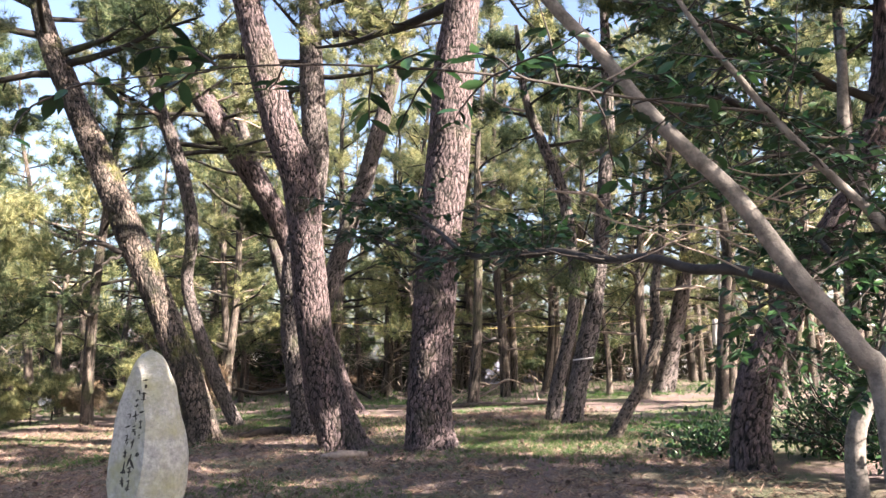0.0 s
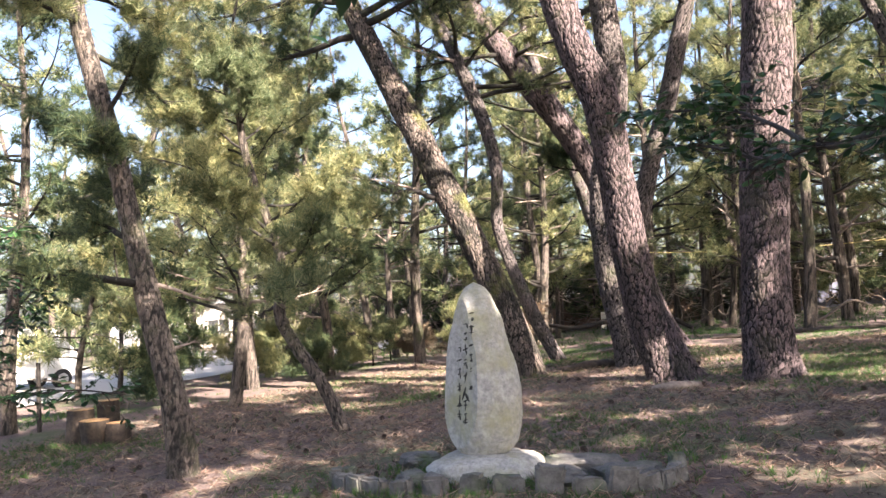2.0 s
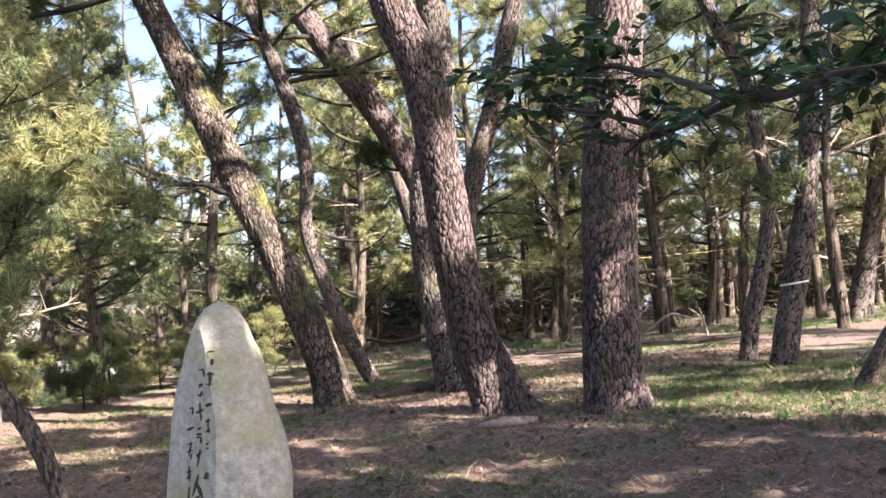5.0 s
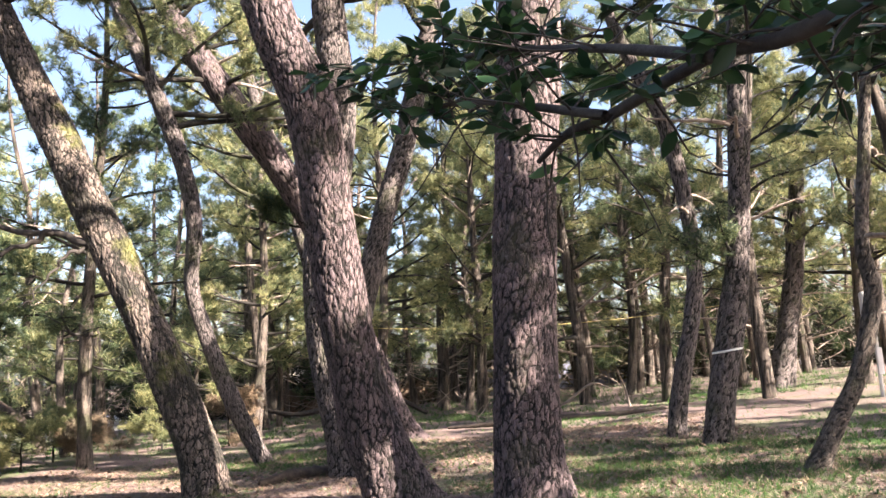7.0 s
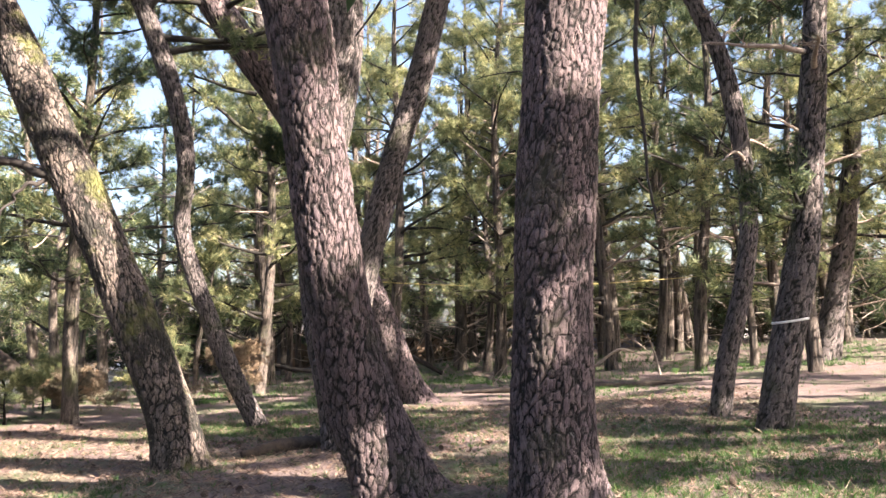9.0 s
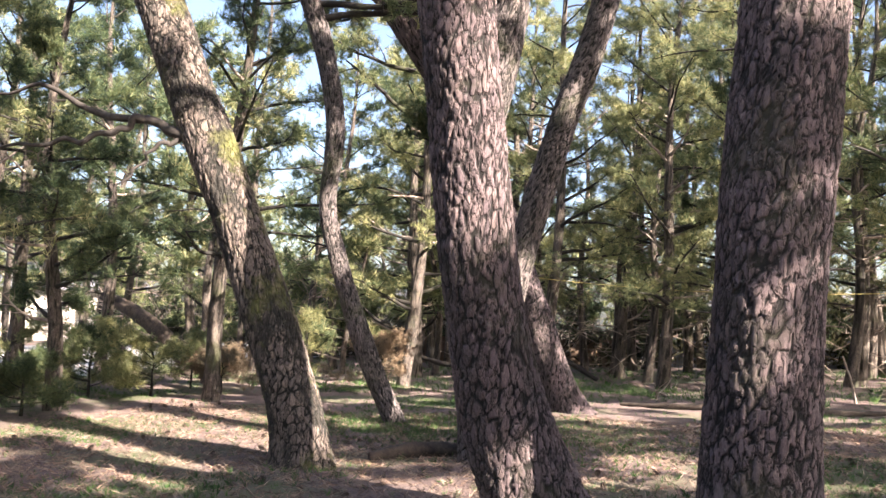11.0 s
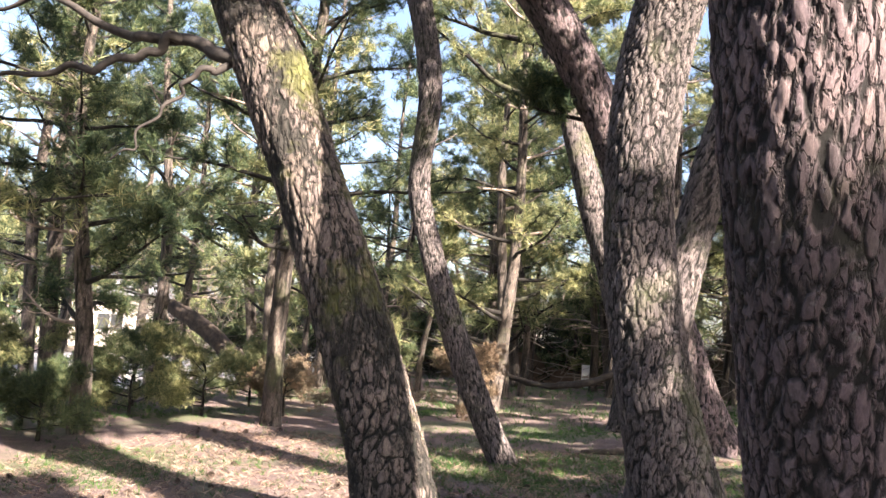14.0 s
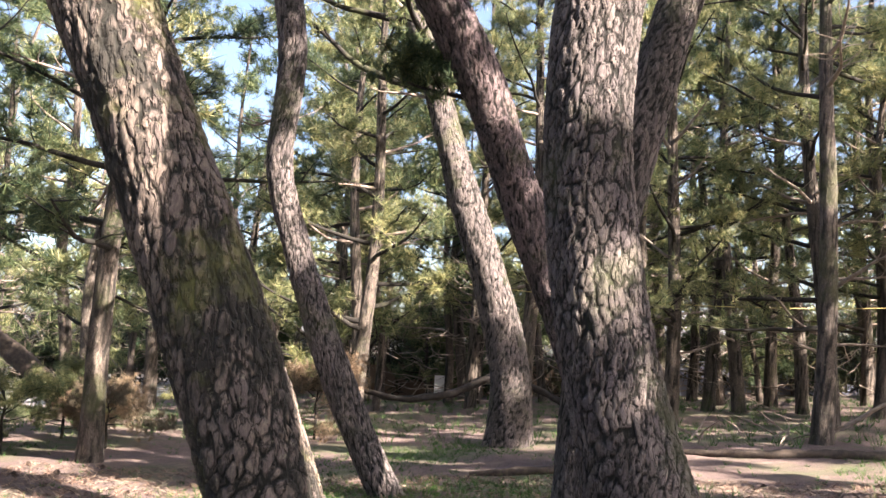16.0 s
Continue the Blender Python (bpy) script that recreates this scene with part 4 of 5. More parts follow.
broad = new("broadleaf_tree")
tagged(broad, "evergreen broad-leaved tree with pale limbs and glossy leaves", "tree")
bough(broad, [(3.9, 7.9, 0.2, 0.11), (3.92, 7.9, 0.97, 0.09), (4.3, 7.95, 1.7, 0.085), (4.5, 8.1, 2.6, 0.08), (4.2, 8.3, 3.6, 0.07), (4.2, 8.3, 5.0, 0.04)], label="mottled pale stem")
def nearer(rows, k_=0.71):
    """The arching limb and its twigs stand in one upright plane close to the path."""
    return [(0.165 + (x - 0.165) * k_, 0.09 + (y - 0.09) * k_, 1.566 + (z - 1.566) * k_, r_) for x, y, z, r_ in rows]


bough(broad, [(2.45, 4.3, 0.2, 0.08)] + nearer([(3.22, 6.0, 1.35, 0.062), (3.05, 6, 1.67, 0.058), (2.68, 6, 2.15, 0.052), (2.23, 6, 2.78, 0.045), (1.91, 6, 3.1, 0.042), (1.59, 6, 3.44, 0.038), (1.27, 6, 3.85, 0.035), (0.89, 6, 4.27, 0.032), (0.4, 6, 4.9, 0.025), (-0.2, 6, 5.8, 0.015)]), n=60, seg=14, label="pale bare arching limb")
l2 = bough(broad, nearer([(3.6, 6.0, 2.3, 0.03), (3.31, 6, 2.56, 0.026), (2.89, 6, 2.97, 0.022), (2.5, 6, 3.4, 0.02), (2.27, 6, 3.7, 0.018), (2.03, 6, 4.01, 0.015), (1.5, 6, 4.9, 0.01)]))
br = bough(broad, [(2.05, 4.33, 1.92, 0.035), (1.84, 4.85, 2.10, 0.033), (1.65, 5.13, 2.14, 0.032), (1.47, 5.47, 2.25, 0.030), (1.21, 5.88, 2.29, 0.031), (0.97, 6.33, 2.41, 0.028), (0.80, 6.63, 2.42, 0.029), (0.62, 6.93, 2.48, 0.026), (0.42, 7.25, 2.48, 0.027), (0.28, 7.53, 2.54, 0.023), (0.03, 7.98, 2.51, 0.021), (-0.11, 8.23, 2.52, 0.019), (-0.23, 8.40, 2.45, 0.012)], DARK_BARK, 70, 10, "dark outstretched limb with a broken tip")
leafy_twigs(broad, lrng, br[10:], 70, 0.6, 14, 0.11, drop=0.03, lowest=2.42)
b3 = bough(broad, [(0.3, 7.4, 2.49, 0.026), (0.0, 8.3, 2.9, 0.02), (-0.5, 9.3, 3.3, 0.014), (-1.5, 10.4, 3.55, 0.007)], DARK_BARK, 24, 6)
leafy_twigs(broad, lrng, b3[5:], 46, 0.55, 11, 0.14, drop=-0.01, lowest=3.1)
b4 = bough(broad, [(0.0, 7.95, 2.5, 0.02), (-0.5, 8.6, 2.8, 0.014), (-0.9, 9.2, 2.95, 0.007)], DARK_BARK, 20, 6)
leafy_twigs(broad, lrng, b4, 30, 0.5, 13, 0.12, drop=0.03, lowest=2.85)
b5 = bough(broad, [(0.5, 7.1, 2.46, 0.02), (0.9, 7.9, 2.68, 0.014), (1.3, 8.8, 2.8, 0.007)], DARK_BARK, 20, 6)
leafy_twigs(broad, lrng, b5, 24, 0.45, 11, 0.12, drop=0.02, lowest=2.5)
tw = bough(broad, nearer([(2.5, 6, 3.4, 0.01)]) + [(1.0, 3.7, 2.75, 0.007), (0.3, 3.3, 2.72, 0.006), (-0.5, 3.15, 2.7, 0.004), (-1.3, 3.1, 2.6, 0.003)], DARK_BARK, 40, 5)
leafy_twigs(broad, lrng, tw[20:], 12, 0.35, 7, 0.12, flat=0.9)
leafy_twigs(broad, lrng, tw[:22], 14, 0.45, 7, 0.1)
leafy_twigs(broad, lrng, l2, 44, 0.6, 10, 0.09)
up = bough(broad, [(4.2, 8.3, 3.6, 0.06), (3.2, 8.6, 4.3, 0.04), (2.2, 8.8, 4.7, 0.025), (1.2, 9, 4.9, 0.012)], DARK_BARK, 30, 7)
leafy_twigs(broad, lrng, up, 80, 0.9, 13, 0.12)
for pts in ([(4.2, 8.3, 3.4, 0.05), (3.6, 7.6, 3.5, 0.03), (2.8, 7.0, 3.3, 0.02), (1.9, 6.6, 2.9, 0.01)], [(4.4, 8.0, 2.4, 0.04), (3.7, 7.2, 2.5, 0.025), (3.0, 6.8, 2.2, 0.015), (2.4, 6.6, 1.9, 0.008)],
            [(4.2, 8.4, 4.4, 0.04), (3.0, 8.0, 4.9, 0.025), (1.8, 7.6, 5.0, 0.012)], [(4.4, 8.2, 3.0, 0.04), (4.1, 7.4, 2.6, 0.025), (3.7, 6.9, 1.9, 0.015), (3.4, 6.7, 1.3, 0.008)], [(4.4, 9.6, 3.6, 0.04), (3.6, 10.2, 3.9, 0.025), (2.4, 10.6, 3.7, 0.012)],
            [(4.5, 9.4, 2.8, 0.04), (4.6, 10.4, 3.2, 0.025), (4.2, 11.2, 3.0, 0.012)]):
    leafy_twigs(broad, lrng, bough(broad, pts, DARK_BARK, 24, 6), 60, 0.8, 13, 0.115)
# fine bare twigs crossing in front
for k_ in range(9):
    s0 = np.array((1.7 + 0.07 * k_, 4.4, 2.05 + 0.09 * k_))
    tp = limb_points(lrng, s0, (-1, -0.1, 0.25 - 0.1 * k_ + 0.05), lrng.uniform(0.5, 1.1), 0.0, 0.14)
    obj("twig", quads_mesh(*tube(np.hstack([tp, np.linspace(0.006, 0.002, 7)[:, None]]), 16, 5)), DEAD_WOOD, broad, "bare pale twig")


def shrub(at, size, count, leaf, label, seed):
    r = np.random.default_rng(seed)
    s = new("shrub")
    tagged(s, label, "shrub")
    z = float(ground_z(at[0], at[1]))
    stems = []
    P, W = [], []
    for i in range(count):
        a = r.uniform(0, 2 * math.pi)
        w = unit(np.array((math.cos(a) * size[0], math.sin(a) * size[0], size[1] * r.uniform(0.3, 1.6))))
        tp = limb_points(r, (at[0] + r.normal(0, 0.1), at[1] + r.normal(0, 0.1), z), w, r.uniform(0.5, 1.1) * math.hypot(*size), -0.02, 0.15)
        stems.append(tube(np.hstack([tp, np.linspace(0.014, 0.004, 7)[:, None]]), 8, 4))
        for j in range(34):
            u = r.uniform(0.25, 1)
            m = min(int(u * 6), 5)
            P.append(tp[m] + r.normal(0, 0.13, 3))
            W.append(r.normal(size=3) + (0, 0, -0.1))
    P = np.array(P)
    P[:, 2] = np.maximum(P[:, 2], z + 0.04)
    tagged(obj("stem_spray", quads_mesh(*join(stems)), DARK_BARK, s), kind="stuff")
    tagged(obj("foliage", leaves(r, P, np.array(W), leaf), LEAF, s), kind="stuff")


shrub((3.9, 12.2), (1.1, 0.7), 34, 0.1, "low dark glossy-leaved shrub under the trees", 41)
shrub((5.2, 11.0), (1.4, 1.7), 60, 0.11, "dense dark evergreen bush", 42)
shrub((5.0, 8.8), (1.1, 1.6), 46, 0.11, "dense dark evergreen bush", 43)


# sapling at the edge of the lower side, its twigs reaching over the litter
sap = new("broadleaf_sapling")
tagged(sap, "thin dark broad-leaved sapling with sparse twigs", "tree")
bough(sap, [(-8.7, 7.6, -0.3, 0.03), (-8.6, 7.6, 1.2, 0.025), (-8.4, 7.6, 2.4, 0.012)], DARK_BARK, 20, 7)
for pts in ([(-8.6, 7.6, 0.6, 0.02), (-7.8, 7.4, 0.72, 0.015), (-6.9, 7.3, 0.8, 0.01), (-6.2, 7.3, 0.75, 0.005)], [(-8.6, 7.6, 1.3, 0.015), (-7.9, 7.5, 1.7, 0.01), (-7.2, 7.4, 2.1, 0.005)], [(-8.5, 7.6, 1.9, 0.015), (-8.0, 7.3, 2.4, 0.01), (-7.4, 7.2, 2.6, 0.005)], [(-8.6, 7.6, 1.0, 0.015), (-8.1, 7.2, 1.2, 0.01), (-7.5, 7.0, 1.3, 0.005)]):
    leafy_twigs(sap, lrng, bough(sap, pts, DARK_BARK, 20, 5), 28, 0.45, 12, 0.1)


# ---- low young pines and brush ----
def bush_pine(at, h, reach, mat, limbs, seed, label):
    r = np.random.default_rng(seed)
    z = float(ground_z(*at))
    rows = [(at[0] + 0.05 * math.sin(3 * i), at[1], z + h * i / 4, 0.035 * (1 - 0.2 * i)) for i in range(5)]
    tree = new("young_pine")
    tagged(tree, label, "shrub", "young pines")
    obj("trunk", quads_mesh(*tube(np.array(rows), 14, 8)), BARK_THIN, tree)
    crown_of(tree, r, rows, z + 0.15, z + h, limbs, reach, mat, blades=22, length=0.14, width=0.008, twigs=8, tufts=5, tuft_mul=2)


for x, y, h, reach, mat, n_, sd in [(-12.4, 25.2, 1.0, 1.6, NEEDLES, 15, 52), (-11.3, 26.4, 0.8, 1.3, NEEDLES_DRY, 12, 53), (-13.4, 24.3, 1.2, 1.5, NEEDLES, 14, 54), (-13.2, 19.2, 1.2, 1.4, NEEDLES, 12, 56), (-8.4, 29, 1.3, 1.5, NEEDLES_DRY, 12, 58), (-10.8, 30, 1.5, 1.6, NEEDLES, 12, 59), (-11.8, 20.6, 0.8, 1.2, NEEDLES_DEEP, 12, 62), (-13.4, 21.8, 1.3, 1.5, NEEDLES, 14, 64), (-14.6, 25.8, 1.4, 1.6, NEEDLES_DEEP, 14, 66), (-12.9, 27.6, 1.1, 1.5, NEEDLES, 13, 67)]:
    bush_pine((x, y), h, reach, mat, n_, sd, "young pine bush with yellow-green needles" if mat is not NEEDLES_DRY else "withered brown young pine bush")


# ---- things on the ground ----
def stump_cluster():
    s = new("cut_log_seat")
    tagged(s, "weathered cut logs stood together as a rough seat", "logs")
    for dx, dy, h, r_ in ((0, 0, 0.55, 0.2), (0.36, -0.1, 0.4, 0.19), (0.66, 0.06, 0.34, 0.17), (0.2, 0.36, 0.66, 0.17)):
        x, y = -9.95 + dx, 10.4 + dy
        z = float(ground_z(x, y)) - 0.03
        rows = np.array([(x, y, z + h * u, r_ * (1 + 0.08 * math.sin(5 * u + dx * 9))) for u in (0, 0.3, 0.7, 1)])
        v, q, out = sweep(spline(rows, 14), 26)
        v = v + out * (0.012 * np.sin(np.linspace(0, 2 * math.pi, 26, endpoint=False) * 7))[None, :, None]
        me = quads_mesh(v.reshape(-1, 3), q)
        lg = obj("log", me, ROT_WOOD, s)
        top = v[-1]
        c = top.mean(0) + (0, 0, 0.012)
        vs = np.vstack([top, top * 0.985 + c * 0.015 + (0, 0, 0.008), c[None]])
        fs = [(j, (j + 1) % 26, 26 + (j + 1) % 26, 26 + j) for j in range(26)] + [(26 + j, 26 + (j + 1) % 26, 52) for j in range(26)]
        obj("cut_face", mesh_from(vs, fs, False), CUT_WOOD, lg, "pale sawn end")


stump_cluster()


def fallen(name, pts, mat, label, category="branch", seg=12, n=40, rough=0.2):
    a = np.array(pts, float)
    a[:, 2] += ground_z(a[:, 0], a[:, 1])
    s = spline(a, n)
    v, q, out = sweep(s, seg)
    w = np.random.default_rng(len(pts) * 7 + n)
    v = v + out * (w.normal(0, rough, v.shape[:2]) * s[:, 3:4])[:, :, None]
    ob = obj(name, quads_mesh(v.reshape(-1, 3), q), mat)
    return tagged(ob, label, category)


fallen("fallen_log", [(-4.35, 18.2, 0.05, 0.05), (-4.0, 18.5, 0.07, 0.1), (-3.55, 18.8, 0.08, 0.1), (-3.2, 18.95, 0.07, 0.07)], ROT_WOOD, "short dark rotten log on the litter", "log", rough=0.1)
fallen("root", [(-1.85, 13.4, 0.02, 0.04), (-1.6, 13.4, 0.05, 0.07), (-1.35, 13.55, 0.05, 0.07), (-1.15, 13.85, 0.02, 0.05)], DEAD_WOOD, "pale exposed root at a pine foot", "root", rough=0.08)
fallen("fallen_log", [(-1.9, 27.4, 0.02, 0.04), (-0.8, 26.9, 0.04, 0.07), (0.6, 26.6, 0.04, 0.08), (2.2, 26.2, 0.04, 0.075), (3.6, 26, 0.02, 0.05)], ROT_WOOD, "long dark rotting log across the clearing", "log", seg=14, n=60, rough=0.15)
fallen("fallen_log", [(-4.75, 24.2, 0.02, 0.03), (-4.2, 24.25, 0.04, 0.06), (-3.5, 24.4, 0.03, 0.05), (-3.0, 24.7, 0.02, 0.03)], ROT_WOOD, "dark rotten log half sunk in grass", "log", rough=0.15)
fallen("fallen_branch", [(0.9, 29, 0.03, 0.03), (1.5, 28.8, 0.35, 0.035), (2.1, 28.6, 0.75, 0.03), (2.7, 28.8, 0.6, 0.02)], DEAD_WOOD, "bleached dead branch lying on the ground")
fallen("fallen_branch", [(3.25, 29.5, 0.0, 0.03), (3.15, 29.5, 0.5, 0.025), (2.95, 29.4, 1.1, 0.02)], DEAD_WOOD, "dead stick standing in the litter")
fallen("fallen_branch", [(-9.5, 36, 0.75, 0.05), (-8, 35.6, 0.5, 0.09), (-6.6, 35.5, 0.65, 0.1), (-5.4, 35.6, 1.1, 0.1), (-4.3, 35.8, 0.7, 0.08), (-3.2, 36, 0.1, 0.07)], DARK_BARK, "dark sagging dead bough near the ground")

fallen("leaning_trunk", [(-15.6, 32, -0.05, 0.27), (-16.2, 32, 0.72, 0.27), (-17.1, 32, 1.4, 0.26), (-18.1, 32.1, 1.95, 0.24), (-19.4, 32.2, 2.5, 0.18)], ROT_WOOD, "dark dead trunk leaning low among the pines", "trunk", 18, 50, 0.06)
# bleached branches heaped at the wood's edge
hrng = np.random.default_rng(19)
for i in range(11):
    x, y = 0.3 + hrng.uniform(-1.6, 1.2), 29.2 + hrng.uniform(-0.8, 1.2)
    a = hrng.uniform(0, 2 * math.pi)
    ln = hrng.uniform(0.5, 1.3)
    lift = hrng.uniform(0.05, 0.55)
    fallen("fallen_branch", [(x, y, 0.02, 0.016), (x + 0.5 * ln * math.cos(a), y + 0.5 * ln * math.sin(a), 0.05 + 0.5 * lift, 0.013), (x + ln * math.cos(a + 0.2), y + ln * math.sin(a + 0.2), 0.05 + lift, 0.006)], DEAD_WOOD, "bleached dead branch lying on the ground", seg=6, n=14)

# cones
crng = np.random.default_rng(64)


def cone_mesh():
    bm = bmesh.new()
    for i in range(7):
        z = 0.008 * i
        r_ = 0.02 * math.sin(math.pi * (i + 1.2) / 8.4)
        for j in range(7):
            a = 2 * math.pi * (j + 0.5 * (i % 2)) / 7
            c, s_ = math.cos(a), math.sin(a)
            p = [(c * r_ * 0.4, s_ * r_ * 0.4, z), (math.cos(a - 0.4) * r_, math.sin(a - 0.4) * r_, z + 0.006), (c * r_ * 1.25, s_ * r_ * 1.25, z + 0.011), (math.cos(a + 0.4) * r_, math.sin(a + 0.4) * r_, z + 0.006)]
            bm.faces.new([bm.verts.new(q_) for q_ in p])
    me = bpy.data.meshes.new("mesh")
    bm.to_mesh(me)
    bm.free()
    return me


cone = cone_mesh()
cone.materials.append(CONE)
for i in range(240):
    x, y = crng.uniform(-11, 4), crng.uniform(6.5, 24)
    c = new("pine_cone", cone)
    s_ = crng.uniform(1.0, 1.7)
    c.matrix_basis = pose(x, y, float(ground_z(x, y)) + 0.012 * s_, crng.uniform(40, 110), 0, crng.uniform(0, 360)) @ Matrix.Scale(s_, 4)
    tagged(c, "dark fallen pine cone on the litter", "pine cone", "fallen cones")


# ---- grass and litter ----
def scatter(rng, n, x0, x1, y0, y1, keep):
    x, y = rng.uniform(x0, x1, n), rng.uniform(y0, y1, n)
    ok = rng.uniform(size=n) < keep(x, y)
    x, y = x[ok], y[ok]
    return np.stack([x, y, ground_z(x, y)], -1)


def grassy(x, y):
    g = np.sin(x * 0.8 + 0.5 * np.sin(y * 0.6)) * np.sin(y * 0.55 + 0.8 * np.sin(x * 0.4)) + 0.35 * np.sin(x * 2.7 + y) * np.sin(y * 2.1)
    lawn = np.exp(-(((x - 2.6) / 2.6) ** 2 + ((y - 16) / 2.6) ** 2)) * 1.6 + np.exp(-(((x + 5) / 2) ** 2 + ((y - 21.8) / 1.6) ** 2)) * 1.3 + np.exp(-(((x + 2.6) / 1.3) ** 2 + ((y - 6.8) / 1.0) ** 2)) * 1.2 + np.exp(-(((x + 9.5) / 1.2) ** 2 + ((y - 10) / 0.8) ** 2))
    return np.clip(0.9 * (g - 0.2), 0.03, 1) * 0.7 + np.clip(lawn, 0, 1)


p = scatter(crng, 110000, -15, 8, 5, 34, grassy)
w = np.tile((0, 0, 1.0), (len(p), 1)) + 0.2 * crng.normal(size=(len(p), 3))
tagged(obj("grass", soup(needles(crng, p, w, 9, 0.1, 0.009, 0.8)), GRASS), "thin short grass in the litter", "grass", kind="stuff")
p = scatter(crng, 34000, -11, 4, 4.5, 24, lambda x, y: np.full_like(x, 0.9))
p[:, 2] += 0.012
w = unit(crng.normal(size=(len(p), 3)) * (1, 1, 0.08))
tagged(obj("needle_litter", soup(needles(crng, p, w, 5, 0.13, 0.008, 0.7)), LITTER), "fallen brown pine needles", "litter", kind="stuff")
p = scatter(crng, 2600, -24, 14, 28, 46, lambda x, y: np.full_like(x, 0.8))
w = np.tile((0, 0, 1.0), (len(p), 1)) + 0.2 * crng.normal(size=(len(p), 3))
tagged(obj("dry_grass", soup(needles(crng, p, w, 9, 0.3, 0.016, 0.7)), GRASS), "taller dry grass at the wood edge", "grass", kind="stuff")


# ---- beyond the wood: houses, fence, sheets ----
def house(at, turn, w, d, h, wall_mat, label):
    m = pose(at[0], at[1], float(ground_z(*at)) - 0.2, 0, 0, turn)
    ho = new("house")
    tagged(ho, label, "house", "houses beyond the wood")
    wall = box("wall", (w, d, h), (0, 0, h / 2), wall_mat, ho, bevel=0.0)
    bm = bmesh.new()
    rise, o = 1.7, 0.5
    v = [bm.verts.new(c) for c in ((-w / 2 - o, -d / 2 - o, h), (w / 2 + o, -d / 2 - o, h), (w / 2 + o, d / 2 + o, h), (-w / 2 - o, d / 2 + o, h), (-w / 2 + 1, 0, h + rise), (w / 2 - 1, 0, h + rise))]
    for f in ((0, 1, 5, 4), (2, 3, 4, 5), (1, 2, 5), (3, 0, 4), (3, 2, 1, 0)):
        bm.faces.new([v[i] for i in f])
    roof = part("roof", bm, TILE, ho)
    for i in range(int(w / 0.6)):
        x = -w / 2 + 0.3 + 0.6 * i
        if abs(x) < w / 2 - 1:
            bm = bmesh.new()
            box_bm(bm, (0.1, math.hypot(d / 2 + o, rise), 0.07), (0, 0, 0), 0.0)
            bmesh.ops.transform(bm, matrix=Matrix.Translation((x, -(d / 2 + o) / 2, h + rise / 2 + 0.03)) @ Matrix.Rotation(math.atan2(rise, d / 2 + o), 4, "X"), verts=bm.verts)
            part("tile_rib", bm, TILE, roof)
    for i in range(max(2, int(w / 2.6))):
        x = -w / 2 + (i + 0.5) * w / max(2, int(w / 2.6))
        win = box("window", (1.5, 0.08, 1.1), (x, -d / 2 - 0.02, 1.6), METAL, ho, "metal-framed window")
        for sx in (-0.36, 0.36):
            box("pane", (0.64, 0.03, 0.94), (x + sx, -d / 2 - 0.06, 1.6), GLASS_DARK, win)
    box("door", (0.95, 0.08, 2.0), (w / 2 - 0.8, -d / 2 - 0.03, 1.0), SHED, ho)
    ho.matrix_basis = m
    return ho


house((-18, 60), 12, 11, 7, 3.0, PLASTER, "low pale house with grey tiled roof beyond the pines")
house((-38, 52), 30, 10, 7, 3.2, PLASTER, "pale single-storey house with tiled roof")
house((6, 72), -8, 13, 7, 3.2, PLASTER, "white-walled house seen between trunks")
house((24, 62), -25, 11, 7, 3.0, PLASTER, "pale house beyond the clearing")


def sheet_fence(x0, y0, x1, y1, h, mat, n, label, mat_post):
    f = new("sheet_fence")
    tagged(f, label, "fence")
    a = math.atan2(y1 - y0, x1 - x0)
    ln = math.hypot(x1 - x0, y1 - y0) / n
    for i in range(n):
        u = (i + 0.5) / n
        x, y = x0 + (x1 - x0) * u, y0 + (y1 - y0) * u
        z = float(ground_z(x, y))
        box("panel", (ln - 0.03, 0.05, h), (x, y, z + h / 2), mat, f, turn=a)
        px_, py_ = x0 + (x1 - x0) * i / n, y0 + (y1 - y0) * i / n
        box("post", (0.07, 0.07, h + 0.15), (px_, py_ - 0.05, z + h / 2 + 0.07), mat_post, f, turn=a)


sheet_fence(-1.5, 50, 9, 52, 1.4, TARP, 6, "blue-grey sheet fence behind the trunks", METAL)
sheet_fence(-14, 48, -3, 50, 1.3, SHED, 7, "dark board fence at the wood's edge", SHED)
sheet_fence(4, 57, 20, 60, 1.1, WHITE, 9, "white panel fence beyond the clearing", METAL)
box_sheet = box("white_sheet", (0.55, 0.03, 0.95), (-8.6, 46.2, float(ground_z(-8.6, 46)) + 0.48), WHITE)
tagged(box_sheet, "white board leaning by the fence", "board")

# pole with a box and sign plate
pole = new("utility_pole")
tagged(pole, "grey metal pole with a white box and plate", "pole")
px0, py0 = 8.1, 24.4
pz = float(ground_z(px0, py0))
obj("shaft", quads_mesh(*tube(np.array([(px0, py0, pz - 0.1, 0.045), (px0, py0, pz + 2.5, 0.045), (px0, py0, pz + 5, 0.045)]), 6, 12)), METAL, pole)
box("meter_box", (0.32, 0.2, 0.75), (px0 - 0.12, py0 - 0.1, pz + 2.0), METAL, pole, "grey cabinet with rounded edges", 0.03)
box("plate", (0.12, 0.02, 0.6), (px0 + 0.02, py0 - 0.06, pz + 0.8), WHITE, pole, "narrow white plate")

# rope between the trunks
rp = [(-6.0 + 1.6 * i, 33.5 + 0.15 * i, 2.95 + 0.0 * i + 0.02 * (i - 4) ** 2, 0.012) for i in range(10)]
tagged(obj("rope", quads_mesh(*tube(np.array(rp), 50, 6)), ROPE), "yellow rope strung between pine trunks", "rope")

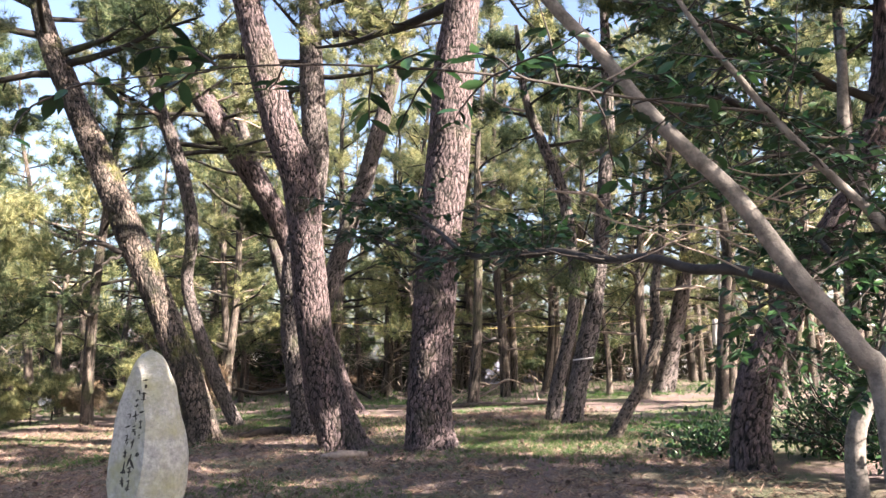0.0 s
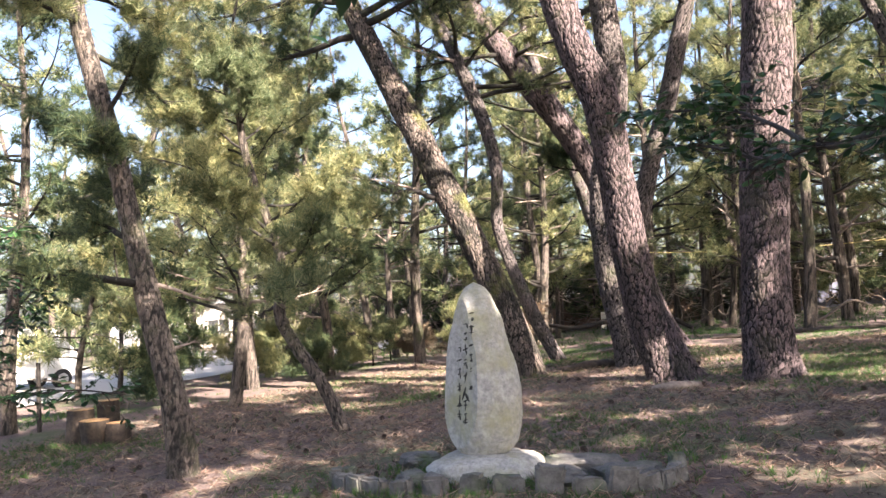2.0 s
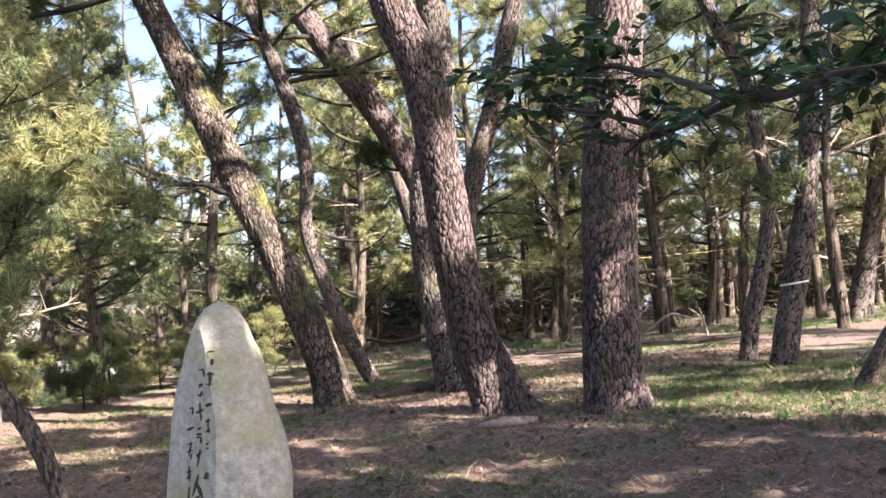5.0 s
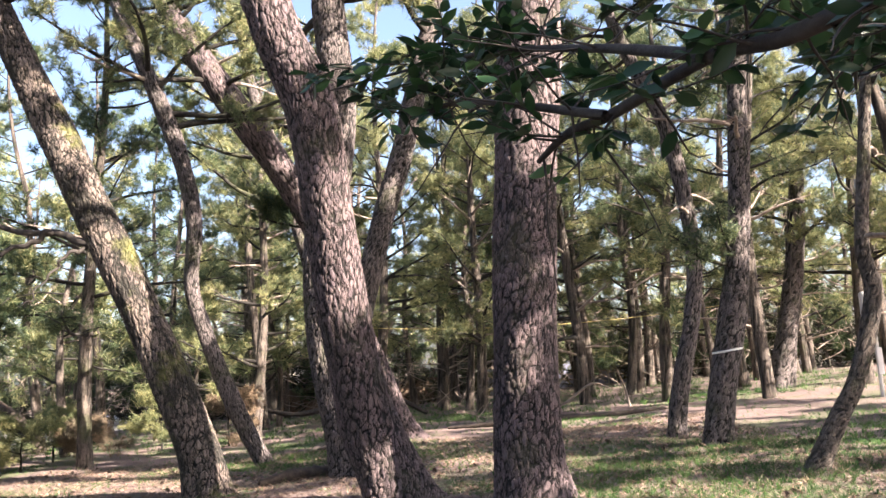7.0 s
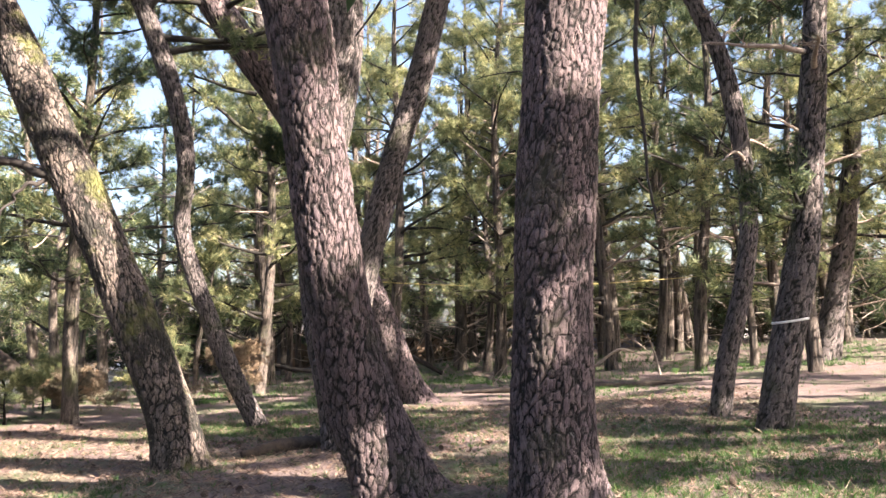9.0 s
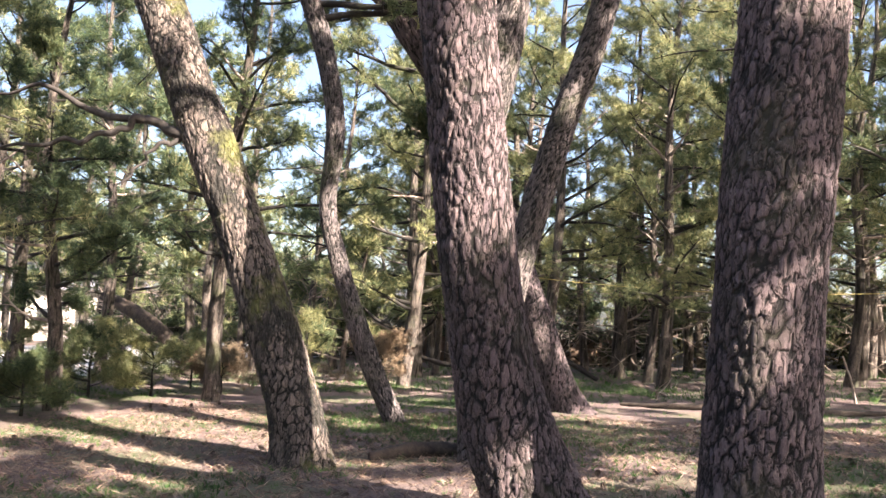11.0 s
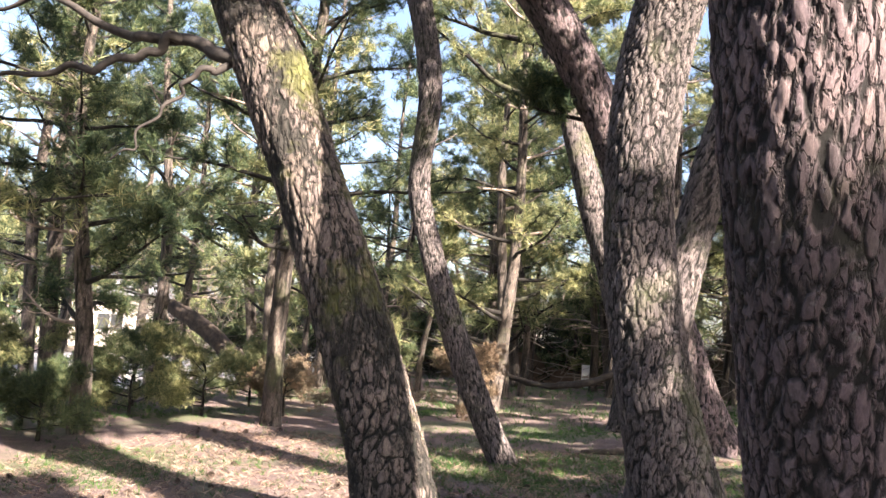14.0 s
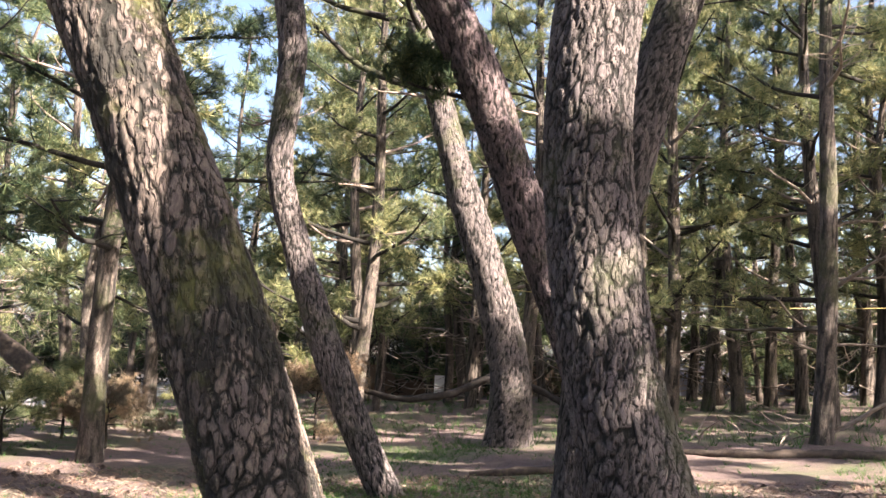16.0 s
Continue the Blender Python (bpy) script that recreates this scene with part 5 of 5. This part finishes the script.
# post by the path on the lower side
ppx, ppy = -12.0, 11.5
post = tagged(obj("post", quads_mesh(*tube(np.array([(ppx, ppy, float(ground_z(ppx, ppy)) - 0.1, 0.04), (ppx, ppy, float(ground_z(ppx, ppy)) + 0.6, 0.04), (ppx, ppy, float(ground_z(ppx, ppy)) + 1.2, 0.038)]), 6, 10)), DARK_BARK), "thin dark wooden post at the path edge", "post")

# lane beyond the trees on the lower side
lane = []
for i in range(30):
    y = -10 + 4 * i
    for x in (-31, -16.8 - 0.05 * (y - 15)):
        lane.append((x, y, float(ground_z(x, y)) + 0.05))
obj_lane = obj("road", mesh_from(lane, [(2 * i, 2 * i + 1, 2 * i + 3, 2 * i + 2) for i in range(29)]), ASPHALT)
tagged(obj_lane, "pale sunlit concrete lane beyond the trees", "road", kind="structure")


def van(at, turn, mat, label):
    m = pose(at[0], at[1], float(ground_z(*at)) + 0.05, 0, 0, turn)
    vn = new("van")
    tagged(vn, label, "van")
    bm = bmesh.new()
    prof = [(-1.7, 0.35), (-1.7, 1.55), (-1.5, 1.85), (0.9, 1.88), (1.45, 1.2), (1.72, 1.0), (1.72, 0.35)]
    L_ = [bm.verts.new((x, -0.74, z)) for x, z in prof]
    R_ = [bm.verts.new((x, 0.74, z)) for x, z in prof]
    bm.faces.new(L_)
    bm.faces.new(list(reversed(R_)))
    for i in range(len(prof)):
        j = (i + 1) % len(prof)
        bm.faces.new((L_[j], L_[i], R_[i], R_[j]))
    bmesh.ops.bevel(bm, geom=bm.edges[:], offset=0.05, segments=2, affect="EDGES")
    body = part("body", bm, mat, vn)
    for sy in (-0.75, 0.75):
        box("side_window", (0.9, 0.02, 0.45), (-0.9, sy, 1.45), GLASS_DARK, body)
        box("side_window", (0.8, 0.02, 0.45), (0.25, sy, 1.45), GLASS_DARK, body)
        for sx in (-1.1, 1.1):
            w_ = obj("wheel", quads_mesh(*tube(np.array([(sx, sy - 0.09, 0.29, 0.02), (sx, sy - 0.085, 0.29, 0.28), (sx, sy, 0.29, 0.29), (sx, sy + 0.085, 0.29, 0.28), (sx, sy + 0.09, 0.29, 0.02)]), 20, 24)), RUBBER, vn)
            obj("rim", quads_mesh(*tube(np.array([(sx, sy - 0.11, 0.29, 0.01), (sx, sy - 0.105, 0.29, 0.17), (sx, sy + 0.105, 0.29, 0.17), (sx, sy + 0.11, 0.29, 0.01)]), 10, 20)), METAL, w_)
    vn.matrix_basis = m


van((-21.8, 19.5), 75, WHITE, "white parked van on the lane")
van((-26.5, 31), 80, WHITE, "white parked van under the trees")
